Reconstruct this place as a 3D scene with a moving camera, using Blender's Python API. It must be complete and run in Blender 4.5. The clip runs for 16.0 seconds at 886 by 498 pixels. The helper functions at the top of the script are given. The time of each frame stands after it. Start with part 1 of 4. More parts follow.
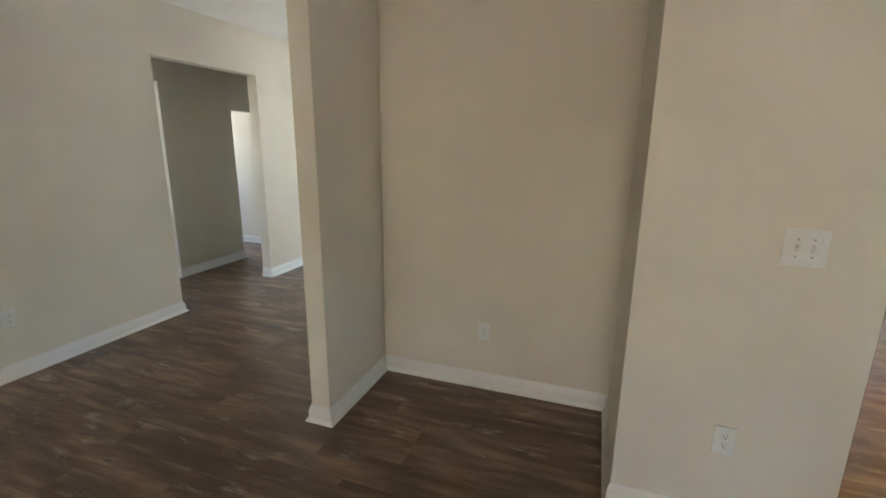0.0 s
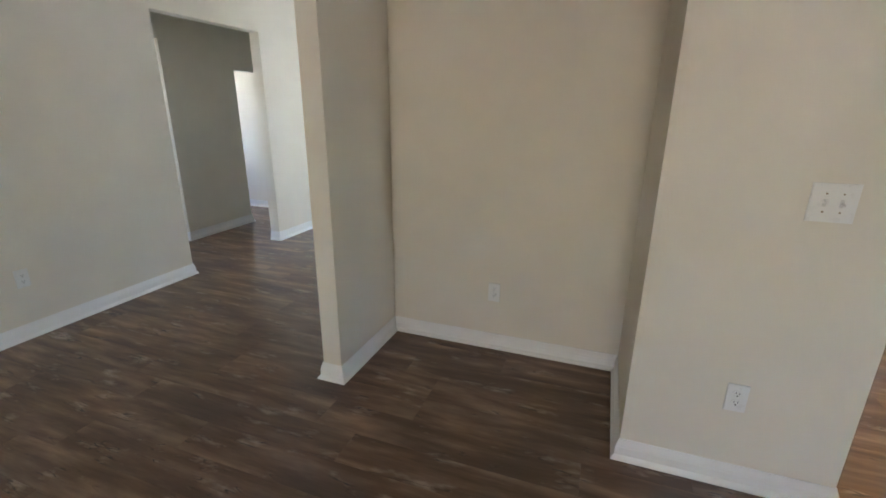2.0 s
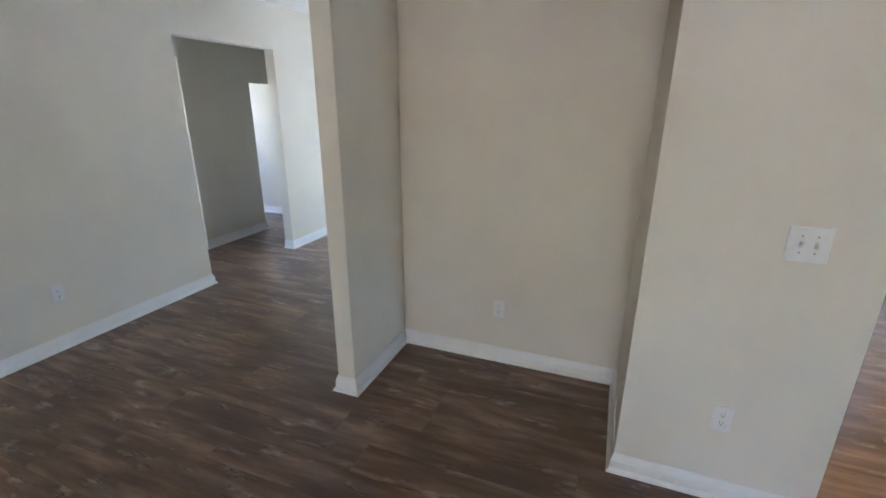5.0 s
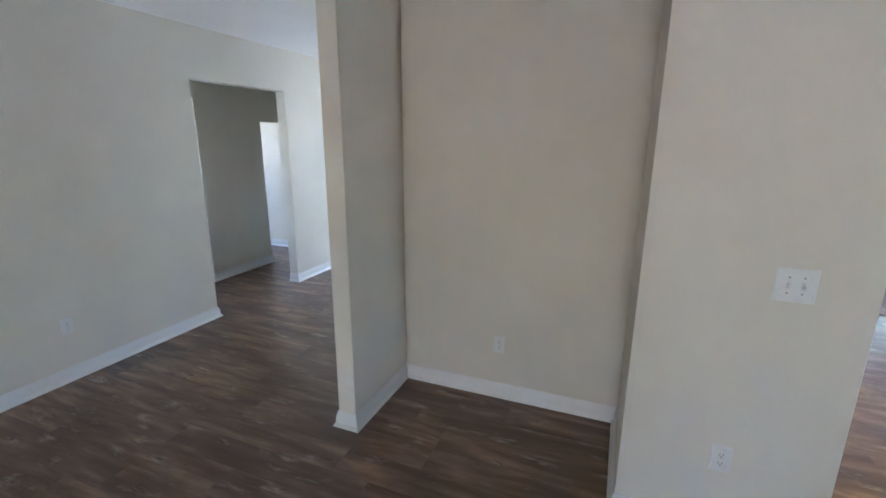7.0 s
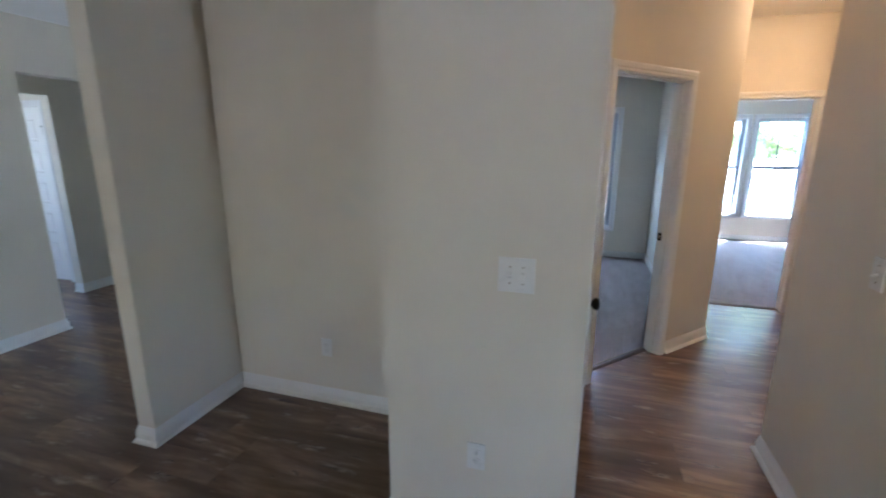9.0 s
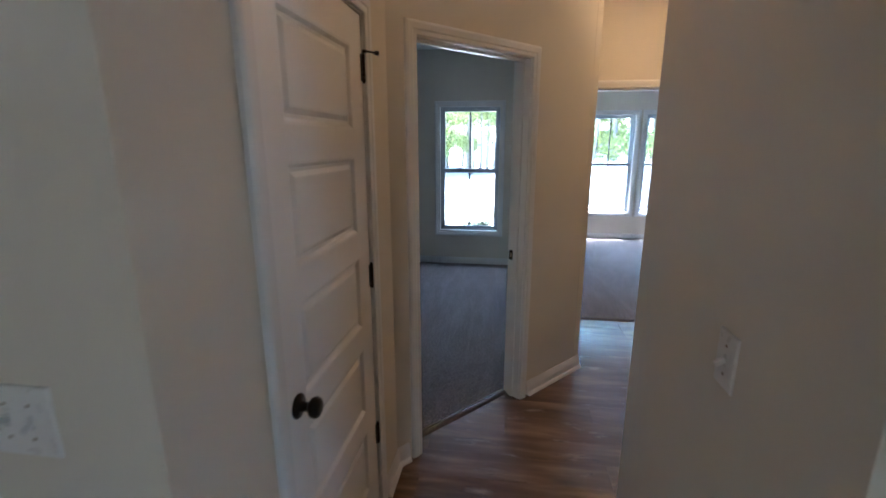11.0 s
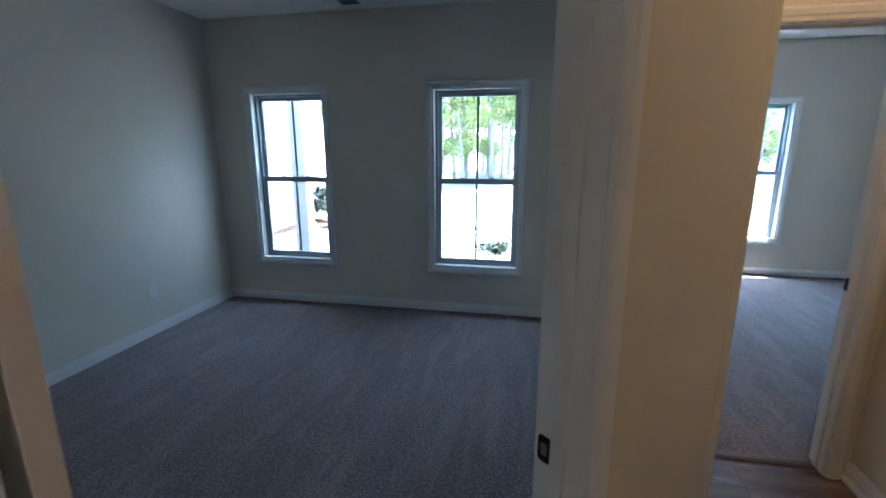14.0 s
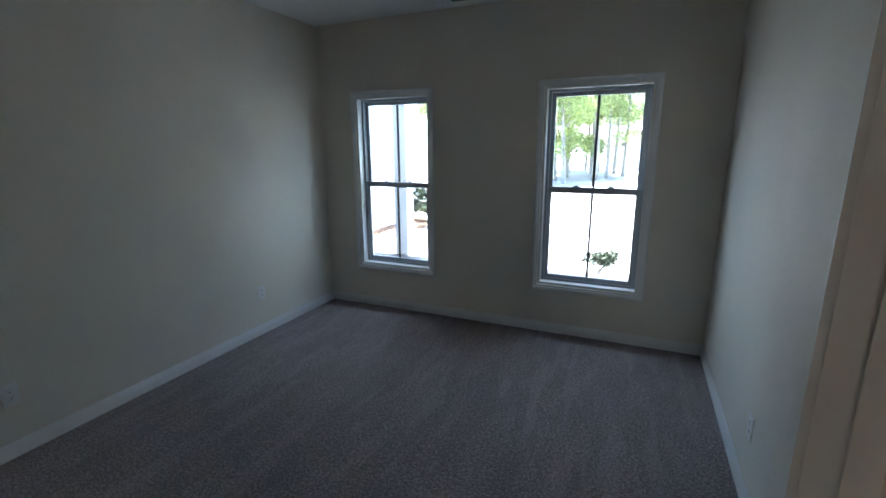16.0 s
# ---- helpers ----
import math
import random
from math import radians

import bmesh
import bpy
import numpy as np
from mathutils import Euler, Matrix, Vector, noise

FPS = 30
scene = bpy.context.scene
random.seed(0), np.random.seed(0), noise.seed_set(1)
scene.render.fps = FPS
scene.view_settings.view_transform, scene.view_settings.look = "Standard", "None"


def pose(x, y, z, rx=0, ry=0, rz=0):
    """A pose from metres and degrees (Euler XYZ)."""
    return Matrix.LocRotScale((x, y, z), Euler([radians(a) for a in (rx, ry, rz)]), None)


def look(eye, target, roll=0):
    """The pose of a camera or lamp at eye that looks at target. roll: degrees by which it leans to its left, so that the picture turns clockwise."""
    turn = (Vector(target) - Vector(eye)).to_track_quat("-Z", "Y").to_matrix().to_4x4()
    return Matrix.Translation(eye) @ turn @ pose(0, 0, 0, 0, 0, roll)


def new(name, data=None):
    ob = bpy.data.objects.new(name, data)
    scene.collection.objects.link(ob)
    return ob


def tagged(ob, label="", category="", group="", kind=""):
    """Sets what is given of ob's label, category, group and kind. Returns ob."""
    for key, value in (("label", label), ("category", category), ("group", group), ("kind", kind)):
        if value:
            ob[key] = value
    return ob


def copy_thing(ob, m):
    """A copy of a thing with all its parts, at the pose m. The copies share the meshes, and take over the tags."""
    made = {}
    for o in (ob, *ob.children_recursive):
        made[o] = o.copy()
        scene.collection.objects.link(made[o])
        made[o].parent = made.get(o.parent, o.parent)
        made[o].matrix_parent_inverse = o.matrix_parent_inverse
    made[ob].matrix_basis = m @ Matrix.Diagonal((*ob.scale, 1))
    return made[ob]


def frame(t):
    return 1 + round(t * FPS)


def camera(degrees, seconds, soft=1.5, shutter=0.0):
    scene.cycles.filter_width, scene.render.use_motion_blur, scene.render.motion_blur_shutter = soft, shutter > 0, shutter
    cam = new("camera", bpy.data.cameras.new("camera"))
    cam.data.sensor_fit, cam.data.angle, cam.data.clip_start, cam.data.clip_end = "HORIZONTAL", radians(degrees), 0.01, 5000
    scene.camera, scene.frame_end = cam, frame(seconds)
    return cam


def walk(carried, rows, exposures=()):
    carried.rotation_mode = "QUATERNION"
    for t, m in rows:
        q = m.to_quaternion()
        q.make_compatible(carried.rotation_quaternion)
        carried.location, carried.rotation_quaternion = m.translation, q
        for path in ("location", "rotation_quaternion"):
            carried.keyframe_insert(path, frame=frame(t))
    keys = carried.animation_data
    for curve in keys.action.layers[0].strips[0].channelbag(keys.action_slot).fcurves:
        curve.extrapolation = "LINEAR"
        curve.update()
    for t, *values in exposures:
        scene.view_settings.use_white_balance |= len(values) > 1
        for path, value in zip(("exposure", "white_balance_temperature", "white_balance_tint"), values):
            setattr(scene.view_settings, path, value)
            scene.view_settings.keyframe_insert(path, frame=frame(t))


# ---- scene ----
cam = camera(90.0, 16.0, soft=1.7, shutter=0.35)
PATH = [
    (0, (0.27, 0.179, 1.494), (-0.37, 2.017, 1.033), 0.6),
    (0.5, (0.285, 0.173, 1.485), (-0.362, 1.999, 0.987), 0.6),
    (1, (0.279, 0.163, 1.478), (-0.37, 1.982, 0.956), 0.5),
    (1.5, (0.264, 0.175, 1.46), (-0.389, 1.984, 0.91), 0.4),
    (2, (0.24, 0.191, 1.446), (-0.411, 1.983, 0.843), 0.5),
    (2.5, (0.233, 0.19, 1.446), (-0.417, 1.967, 0.797), 0.5),
    (3, (0.238, 0.185, 1.445), (-0.418, 1.956, 0.787), 0.5),
    (3.5, (0.252, 0.166, 1.496), (-0.411, 1.933, 0.833), 0.3),
    (6, (0.301, 0.073, 1.666), (-0.405, 1.861, 1.116), 0.3),
    (6.5, (0.316, 0.064, 1.675), (-0.401, 1.861, 1.168), 0.3),
    (7, (0.321, 0.059, 1.675), (-0.4, 1.861, 1.191), 0.3),
    (7.5, (0.366, 0.07, 1.675), (-0.354, 1.875, 1.201), 0.3),
    (8, (0.583, 0.153, 1.665), (-0.151, 1.952, 1.193), -0.0),
    (8.5, (0.866, 0.243, 1.631), (0.135, 2.047, 1.171), 0.3),
    (9, (1.133, 0.426, 1.616), (0.556, 2.285, 1.158), 0.2),
    (9.5, (1.385, 0.64, 1.614), (1.023, 2.553, 1.156), 0.2),
    (9.7, (1.473, 0.714, 1.629), (1.159, 2.633, 1.162), 0.1),
    (12, (1.749, 2.06, 1.573), (1.461, 3.985, 1.114), -0.1),
    (12.5, (1.782, 2.367, 1.566), (1.471, 4.289, 1.107), -0.2),
    (13, (1.792, 2.677, 1.569), (1.468, 4.597, 1.113), -0.4),
    (13.2, (1.771, 2.796, 1.556), (1.442, 4.717, 1.106), -0.4),
    (13.5, (1.719, 2.977, 1.569), (1.387, 4.896, 1.116), -0.2),
    (14, (1.68, 3.235, 1.554), (1.295, 5.147, 1.111), -0.1),
    (14.5, (1.622, 3.405, 1.572), (1.055, 5.27, 1.126), -0.3),
    (15, (1.559, 3.502, 1.606), (0.864, 5.322, 1.154), -0.3),
    (15.5, (1.525, 3.518, 1.622), (0.779, 5.318, 1.17), -0.4),
    (16, (1.515, 3.516, 1.622), (0.73, 5.299, 1.169), -0.4),
]

EXPOSURES = [(0.0, 5.3, 6600, 7), (1.5, 5.4, 6250, 9), (3.5, 5.55, 5750, 10), (7.0, 5.45, 5300, 10), (8.5, 5.2, 5200, 10), (9.0, 5.0, 5200, 9), (9.5, 4.75, 5300, 10),
             (12.0, 4.1, 5050, 6), (13.5, 4.05, 4900, 3), (14.5, 3.85, 5250, 5), (16.0, 3.8, 5700, 6)]
walk(cam, [(t, look(eye, target, roll)) for t, eye, target, roll in PATH], EXPOSURES)

# ---- daylight and fill lamps ----
SUN_EL, SUN_AZ = 75.0, 6.0          # degrees up, degrees from +y towards +x
world = bpy.data.worlds.new("sky")
world.use_nodes = True
scene.world = world
wn = world.node_tree.nodes
sky = wn.new("ShaderNodeTexSky")
sky.sky_type, sky.sun_disc = 'NISHITA', False
sky.sun_elevation, sky.sun_rotation = radians(SUN_EL), radians(SUN_AZ)
wn["Background"].inputs["Strength"].default_value = 0.15
world.node_tree.links.new(sky.outputs["Color"], wn["Background"].inputs["Color"])
sun = new("sun", bpy.data.lights.new("sun", "SUN"))
sun.data.energy, sun.data.angle, sun.data.color = 5.0, radians(0.5), (1.0, 0.97, 0.93)
sun_dir = Vector((math.sin(radians(SUN_AZ)) * math.cos(radians(SUN_EL)), math.cos(radians(SUN_AZ)) * math.cos(radians(SUN_EL)), math.sin(radians(SUN_EL))))
sun.matrix_world = look(sun_dir * 60, (0, 0, 0))


def area_lamp(name, place, target, width, height, watts, colour):
    """Rectangular area lamp that stands in for daylight at an opening."""
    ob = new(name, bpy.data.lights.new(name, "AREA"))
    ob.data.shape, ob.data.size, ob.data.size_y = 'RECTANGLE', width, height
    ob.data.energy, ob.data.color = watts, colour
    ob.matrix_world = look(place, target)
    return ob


area_lamp("entry_window_light", (-2.35, 7.31, 1.2), (-2.35, 0, 1.0), 0.9, 1.9, 0.8, (0.74, 0.87, 1.0))
# Fill lamps at openings out of view, added to brighten the passage.
area_lamp("passage_window_light", (-6.18, 2.2, 1.5), (0, 2.2, 1.3), 0.6, 1.2, 0.2, (1.0, 0.93, 0.85))
area_lamp("passage_window_light", (-6.18, 4.65, 1.5), (0, 4.8, 1.3), 0.4, 1.2, 0.14, (1.0, 0.93, 0.85))
# Added lamps outside, above window height, top up the bedrooms' blue sky light.
area_lamp("bedroom_window_light", (0.27, 7.95, 2.45), (0.27, 5.6, 0.4), 2.7, 0.5, 3.9, (0.62, 0.80, 1.0))
area_lamp("far_window_light", (3.78, 9.98, 2.45), (3.78, 7.6, 0.3), 1.7, 0.5, 6.0, (0.42, 0.68, 1.0))

# Warm fill lamps added behind invented openings in the unseen south wall.
for x in (-1.45, 1.15):
    area_lamp("living_window_light", (x, -7.16, 1.45), (x, 3, 1.35), 0.5, 1.2, 1.3, (1.0, 0.76, 0.45))

# ---- materials ----


class Nodes:
    """A small writer of node trees."""

    def __init__(self, name):
        self.mat = bpy.data.materials.new(name)
        self.mat.use_nodes = True
        self.tree = self.mat.node_tree
        self.bsdf = self.tree.nodes["Principled BSDF"]

    def add(self, kind, **inputs):
        node = self.tree.nodes.new(kind)
        for key, value in inputs.items():
            self.put(node.inputs[key.replace("_", " ")], value)
        return node

    def put(self, socket, value):
        if isinstance(value, bpy.types.NodeSocket):
            self.tree.links.new(value, socket)
        else:
            socket.default_value = value

    def set(self, **inputs):
        for key, value in inputs.items():
            self.put(self.bsdf.inputs[key.replace("_", " ")], value)
        return self

    def coords(self, scale=(1, 1, 1), offset=None):
        geo = self.add("ShaderNodeNewGeometry")
        mapping = self.add("ShaderNodeMapping", Vector=geo.outputs["Position"], Scale=scale)
        if offset is not None:
            self.put(mapping.inputs["Location"], offset)
        return mapping.outputs["Vector"]

    def noise(self, vector, scale, detail=4.0, rough=0.55):
        return self.add("ShaderNodeTexNoise", Vector=vector, Scale=scale, Detail=detail, Roughness=rough).outputs["Fac"]

    def ramp(self, fac, *stops):
        node = self.add("ShaderNodeValToRGB", Fac=fac)
        el = node.color_ramp.elements
        while len(el) < len(stops):
            el.new(0.5)
        for e, (place, colour) in zip(el, stops):
            e.position, e.color = place, (*colour, 1)
        return node.outputs["Color"]

    def mix(self, fac, a, b, blend='MIX'):
        node = self.tree.nodes.new("ShaderNodeMix")
        node.data_type, node.blend_type = 'RGBA', blend
        for socket, value in ((node.inputs[0], fac), (node.inputs[6], a), (node.inputs[7], b)):
            self.put(socket, (*value, 1) if isinstance(value, tuple) and len(value) == 3 else value)
        return node.outputs[2]

    def math(self, op, a, b=0.0):
        node = self.tree.nodes.new("ShaderNodeMath")
        node.operation = op
        self.put(node.inputs[0], a)
        self.put(node.inputs[1], b)
        return node.outputs[0]

    def bump(self, height, distance, strength=1.0, under=None):
        node = self.add("ShaderNodeBump", Height=height, Distance=distance, Strength=strength)
        if under is not None:
            self.put(node.inputs["Normal"], under)
        return node.outputs["Normal"]


def paint(name, colour, rough, vary=0.06, grain=0.0006, scale=220.0):
    """Rolled wall or trim paint: faint blotches, fine stipple."""
    n = Nodes(name)
    v = n.coords()
    blotch = n.noise(v, 1.3, 3)
    dark = tuple(c * (1 - vary) for c in colour)
    light = tuple(min(1, c * (1 + vary * 0.5)) for c in colour)
    n.set(Base_Color=n.ramp(blotch, (0.3, dark), (0.7, light)),
          Roughness=n.math('ADD', n.math('MULTIPLY', n.noise(v, 9.0), 0.15), rough - 0.07),
          Normal=n.bump(n.noise(v, scale, 3), grain))
    return n.mat


def plain(name, colour, rough, metal=0.0, scale=90.0, grain=0.0002, vary=0.15):
    n = Nodes(name)
    v = n.coords()
    n.set(Base_Color=n.ramp(n.noise(v, scale), (0.3, tuple(c * (1 - vary) for c in colour)), (0.7, colour)),
          Roughness=n.math('ADD', n.math('MULTIPLY', n.noise(v, scale * 0.4), 0.2), rough - 0.1), Metallic=metal,
          Normal=n.bump(n.noise(v, scale * 2), grain))
    return n.mat


WALL = paint("wall_paint", (0.665, 0.622, 0.535), 0.62)
CEIL = paint("ceiling_paint", (0.80, 0.79, 0.77), 0.85, 0.04, 0.0015, 120.0)
TRIM = paint("trim_paint", (0.72, 0.72, 0.71), 0.32, 0.03, 0.0002, 60.0)
DOORPAINT = paint("door_paint", (0.79, 0.785, 0.77), 0.38, 0.03, 0.0003, 90.0)
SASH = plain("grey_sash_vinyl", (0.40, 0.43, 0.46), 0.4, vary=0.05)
VINYL = plain("white_vinyl", (0.80, 0.81, 0.82), 0.4, vary=0.05)
PLASTIC = plain("white_plastic", (0.70, 0.70, 0.685), 0.3, vary=0.03)
BLACK = plain("black_metal", (0.014, 0.012, 0.011), 0.36, 0.7)
DARKSLOT = plain("dark_slot", (0.02, 0.02, 0.02), 0.6)
STEEL = plain("strip_metal", (0.30, 0.24, 0.18), 0.35, 0.8)
# Blue-grey tone puts the sky-lit shade on the column into its colour.
SHADED_COLUMN = paint("shaded_column_paint", (0.58, 0.63, 0.70), 0.5)
STRIP = plain("strip_wood", (0.10, 0.062, 0.04), 0.4)
SIDING = plain("white_siding", (0.78, 0.79, 0.80), 0.6, scale=4.0, vary=0.06)
SHINGLE = plain("grey_shingle", (0.12, 0.115, 0.11), 0.9, scale=14.0, vary=0.3)


def wood_floor():
    """Brown vinyl planks with grain along x, knots and pale scuffs; each plank shifted by its own random number."""
    n = Nodes("vinyl_plank")
    info = n.add("ShaderNodeObjectInfo").outputs["Random"]
    island = n.add("ShaderNodeNewGeometry").outputs["Random Per Island"]
    rnd = n.math('FRACT', n.math('ADD', n.math('MULTIPLY', info, 7.31), n.math('MULTIPLY', island, 3.17)))
    off = n.add("ShaderNodeCombineXYZ", X=n.math('MULTIPLY', rnd, 37.0), Y=n.math('MULTIPLY', rnd, 19.0)).outputs["Vector"]
    flow = n.noise(n.coords((0.9, 2.2, 1.0), off), 1.2, 2)
    warp = n.add("ShaderNodeCombineXYZ", Y=n.math('MULTIPLY', flow, 0.10)).outputs["Vector"]
    bent = n.add("ShaderNodeVectorMath")
    n.put(bent.inputs[0], n.coords((1, 1, 1), off))
    n.put(bent.inputs[1], warp)
    place = bent.outputs[0]

    def stretched(sx, sy):
        return n.add("ShaderNodeMapping", Vector=place, Scale=(sx, sy, 1.0)).outputs["Vector"]
    grain = n.noise(stretched(1.1, 8.0), 1.5, 5, 0.6)
    fine = n.noise(stretched(3.0, 90.0), 1.6, 3, 0.55)
    base = n.ramp(grain, (0.28, (0.072, 0.038, 0.020)), (0.5, (0.172, 0.097, 0.055)), (0.70, (0.315, 0.198, 0.123)))
    base = n.mix(n.math('MULTIPLY', fine, 0.10), base, (0.058, 0.034, 0.021))
    blotch = n.noise(stretched(0.9, 3.2), 1.7, 3, 0.5)
    base = n.mix(n.math('MULTIPLY', n.ramp(blotch, (0.42, (0, 0, 0)), (0.62, (1, 1, 1))), 0.6), base, (0.062, 0.034, 0.021))
    smudge = n.noise(stretched(2.7, 8.0), 1.5, 4, 0.6)
    pale = n.ramp(smudge, (0.58, (0, 0, 0)), (0.72, (1, 1, 1)))
    base = n.mix(n.math('MULTIPLY', pale, 0.68), base, (0.38, 0.29, 0.22))
    ridge = n.math('ABSOLUTE', n.math('SUBTRACT', n.noise(stretched(1.6, 14.0), 1.7, 2, 0.5), 0.5))
    crack = n.ramp(ridge, (0.004, (1, 1, 1)), (0.014, (0, 0, 0)))
    near_pale = n.ramp(smudge, (0.52, (0, 0, 0)), (0.62, (1, 1, 1)))
    base = n.mix(n.math('MULTIPLY', n.math('MULTIPLY', crack, near_pale), 0.85), base, (0.022, 0.014, 0.010))
    knot = n.ramp(n.add("ShaderNodeTexVoronoi", Vector=stretched(1.0, 2.6), Scale=1.0).outputs["Distance"], (0.02, (1, 1, 1)), (0.075, (0, 0, 0)))
    base = n.mix(n.math('MULTIPLY', knot, 0.6), base, (0.032, 0.020, 0.014))
    tone = n.add("ShaderNodeHueSaturation", Value=n.math('ADD', n.math('MULTIPLY', rnd, 0.16), 0.93), Color=base).outputs["Color"]
    n.set(Base_Color=tone, Roughness=n.math('ADD', n.math('MULTIPLY', fine, 0.16), 0.42), Coat_Weight=0.6, Coat_Roughness=n.math('ADD', n.math('MULTIPLY', grain, 0.16), 0.09), Coat_IOR=1.5, Specular_IOR_Level=0.35,
          Normal=n.bump(fine, 0.0004, 0.5, n.bump(grain, 0.0008, 0.4)))
    return n.mat


def carpet():
    """Grey-brown cut pile: tufts, flecks and the tracks of a vacuum cleaner."""
    n = Nodes("carpet_pile")
    v = n.coords()
    tuft = n.add("ShaderNodeTexVoronoi", Vector=v, Scale=115.0).outputs["Distance"]
    fleck = n.noise(v, 75.0, 5, 0.8)
    track = n.noise(n.coords((3.4, 0.8, 1.0)), 1.6, 3)
    base = n.ramp(fleck, (0.40, (0.036, 0.027, 0.026)), (0.5, (0.185, 0.144, 0.138)), (0.61, (0.45, 0.362, 0.35)))
    base = n.mix(0.22, base, n.ramp(n.noise(v, 4.0, 4), (0.3, (0.16, 0.128, 0.118)), (0.7, (0.28, 0.228, 0.212))))
    base = n.mix(n.math('MULTIPLY', n.ramp(track, (0.46, (0, 0, 0)), (0.56, (1, 1, 1))), 0.24), base, (0.09, 0.071, 0.067))
    sweep_mark = n.noise(n.coords((7.0, 0.9, 1.0), (0.0, 3.1, 0.0)), 1.3, 2)
    base = n.mix(n.math('MULTIPLY', n.ramp(sweep_mark, (0.54, (0, 0, 0)), (0.60, (1, 1, 1))), 0.20), base, (0.40, 0.325, 0.31))
    speck = n.ramp(n.noise(v, 95.0, 2, 0.5), (0.60, (0, 0, 0)), (0.66, (1, 1, 1)))
    base = n.mix(n.math('MULTIPLY', speck, 0.75), base, (0.035, 0.027, 0.025))
    n.set(Base_Color=base, Roughness=0.95, Sheen_Weight=0.25, Sheen_Roughness=0.5,
          Normal=n.bump(tuft, 0.004, 0.3, n.bump(fleck, 0.010, 0.9)))
    return n.mat


LVP, CARPET = wood_floor(), carpet()


def glass():
    n = Nodes("window_glass")
    n.set(Base_Color=(1, 1, 1, 1), Roughness=0.0, Transmission_Weight=1.0, IOR=1.45)
    return n.mat


GLASS = glass()


def glow(name, colour, strength):
    n = Nodes(name)
    n.set(Base_Color=(0.9, 0.88, 0.82, 1), Roughness=0.4, Emission_Color=(*colour, 1), Emission_Strength=strength)
    return n.mat


LAMPGLOW = glow("lit_lamp_glass", (1.0, 0.57, 0.26), 2.3)
DIMGLOW = glow("dim_lamp_glass", (1.0, 0.53, 0.22), 0.42)


def leafy(name, dark, light):
    n = Nodes(name)
    v = n.coords()
    rnd = n.add("ShaderNodeNewGeometry").outputs["Random Per Island"]
    base = n.mix(rnd, dark, light)
    n.set(Base_Color=n.mix(n.math('MULTIPLY', n.noise(v, 6.0), 0.4), base, tuple(c * 0.6 for c in dark)), Roughness=0.55,
          Transmission_Weight=0.0)
    return n.mat


LEAF = leafy("tree_leaves", (0.17, 0.25, 0.09), (0.50, 0.54, 0.17))
SHRUB = leafy("shrub_leaves", (0.015, 0.028, 0.010), (0.05, 0.068, 0.022))
BARK = plain("tree_bark", (0.40, 0.38, 0.35), 0.9, scale=18.0, grain=0.01, vary=0.45)


def ground_mat():
    n = Nodes("pale_ground")
    v = n.coords()
    base = n.ramp(n.noise(v, 0.25, 5), (0.35, (0.36, 0.35, 0.33)), (0.6, (0.46, 0.455, 0.435)))
    base = n.mix(n.math('MULTIPLY', n.noise(v, 30.0, 4), 0.4), base, (0.25, 0.22, 0.17))
    n.set(Base_Color=base, Roughness=0.95, Normal=n.bump(n.noise(v, 25.0), 0.03))
    return n.mat


GROUND = ground_mat()

# ---- building blocks ----


def box(bm, x0, x1, y0, y1, z0, z1, bevel=0.0):
    """A closed box, with its upright and level edges rounded by bevel."""
    made = bmesh.ops.create_cube(bm, size=1.0)["verts"]
    for v in made:
        v.co = Vector(((x0 + x1) / 2 + v.co.x * (x1 - x0), (y0 + y1) / 2 + v.co.y * (y1 - y0), (z0 + z1) / 2 + v.co.z * (z1 - z0)))
    if bevel:
        edges = list({e for v in made for e in v.link_edges})
        bmesh.ops.bevel(bm, geom=edges, offset=bevel, segments=2, profile=0.5, affect='EDGES', clamp_overlap=True)
    return bm


def cylinder(bm, centre, axis, radius, length, sides=20, radius2=None):
    m = Matrix.Translation(centre) @ Vector(axis).to_track_quat("Z", "Y").to_matrix().to_4x4()
    bmesh.ops.create_cone(bm, cap_ends=True, segments=sides, radius1=radius, radius2=radius if radius2 is None else radius2, depth=length, matrix=m)
    return bm


def solid(name, bm, material, smooth=False):
    mesh = bpy.data.meshes.new(name)
    bm.to_mesh(mesh)
    bm.free()
    mesh.materials.append(material)
    if smooth:
        for p in mesh.polygons:
            p.use_smooth = True
    return new(name, mesh)


def part(name, bm, material, parent, label="", smooth=False):
    ob = solid(name, bm, material, smooth)
    ob.parent = parent
    if label:
        tagged(ob, label)
    return ob


def thing(name, m, label, category, group="", kind=""):
    ob = new(name)
    ob.empty_display_size = 0.1
    ob.matrix_world = m
    return tagged(ob, label, category, group, kind)


def wall(name, boxes, label, material=None):
    bm = bmesh.new()
    for b in boxes:
        box(bm, *b, 0.003 if len(boxes) == 1 else 0.0)
    return tagged(solid(name, bm, material or WALL), label, "wall", kind="structure")


def prism(bm, corners, z0, z1):
    low = [bm.verts.new((x, y, z0)) for x, y in corners]
    high = [bm.verts.new((x, y, z1)) for x, y in corners]
    k = len(corners)
    bm.faces.new(low[::-1])
    bm.faces.new(high)
    for a in range(k):
        bm.faces.new((low[a], low[(a + 1) % k], high[(a + 1) % k], high[a]))
    bmesh.ops.recalc_face_normals(bm, faces=bm.faces)
    return bm


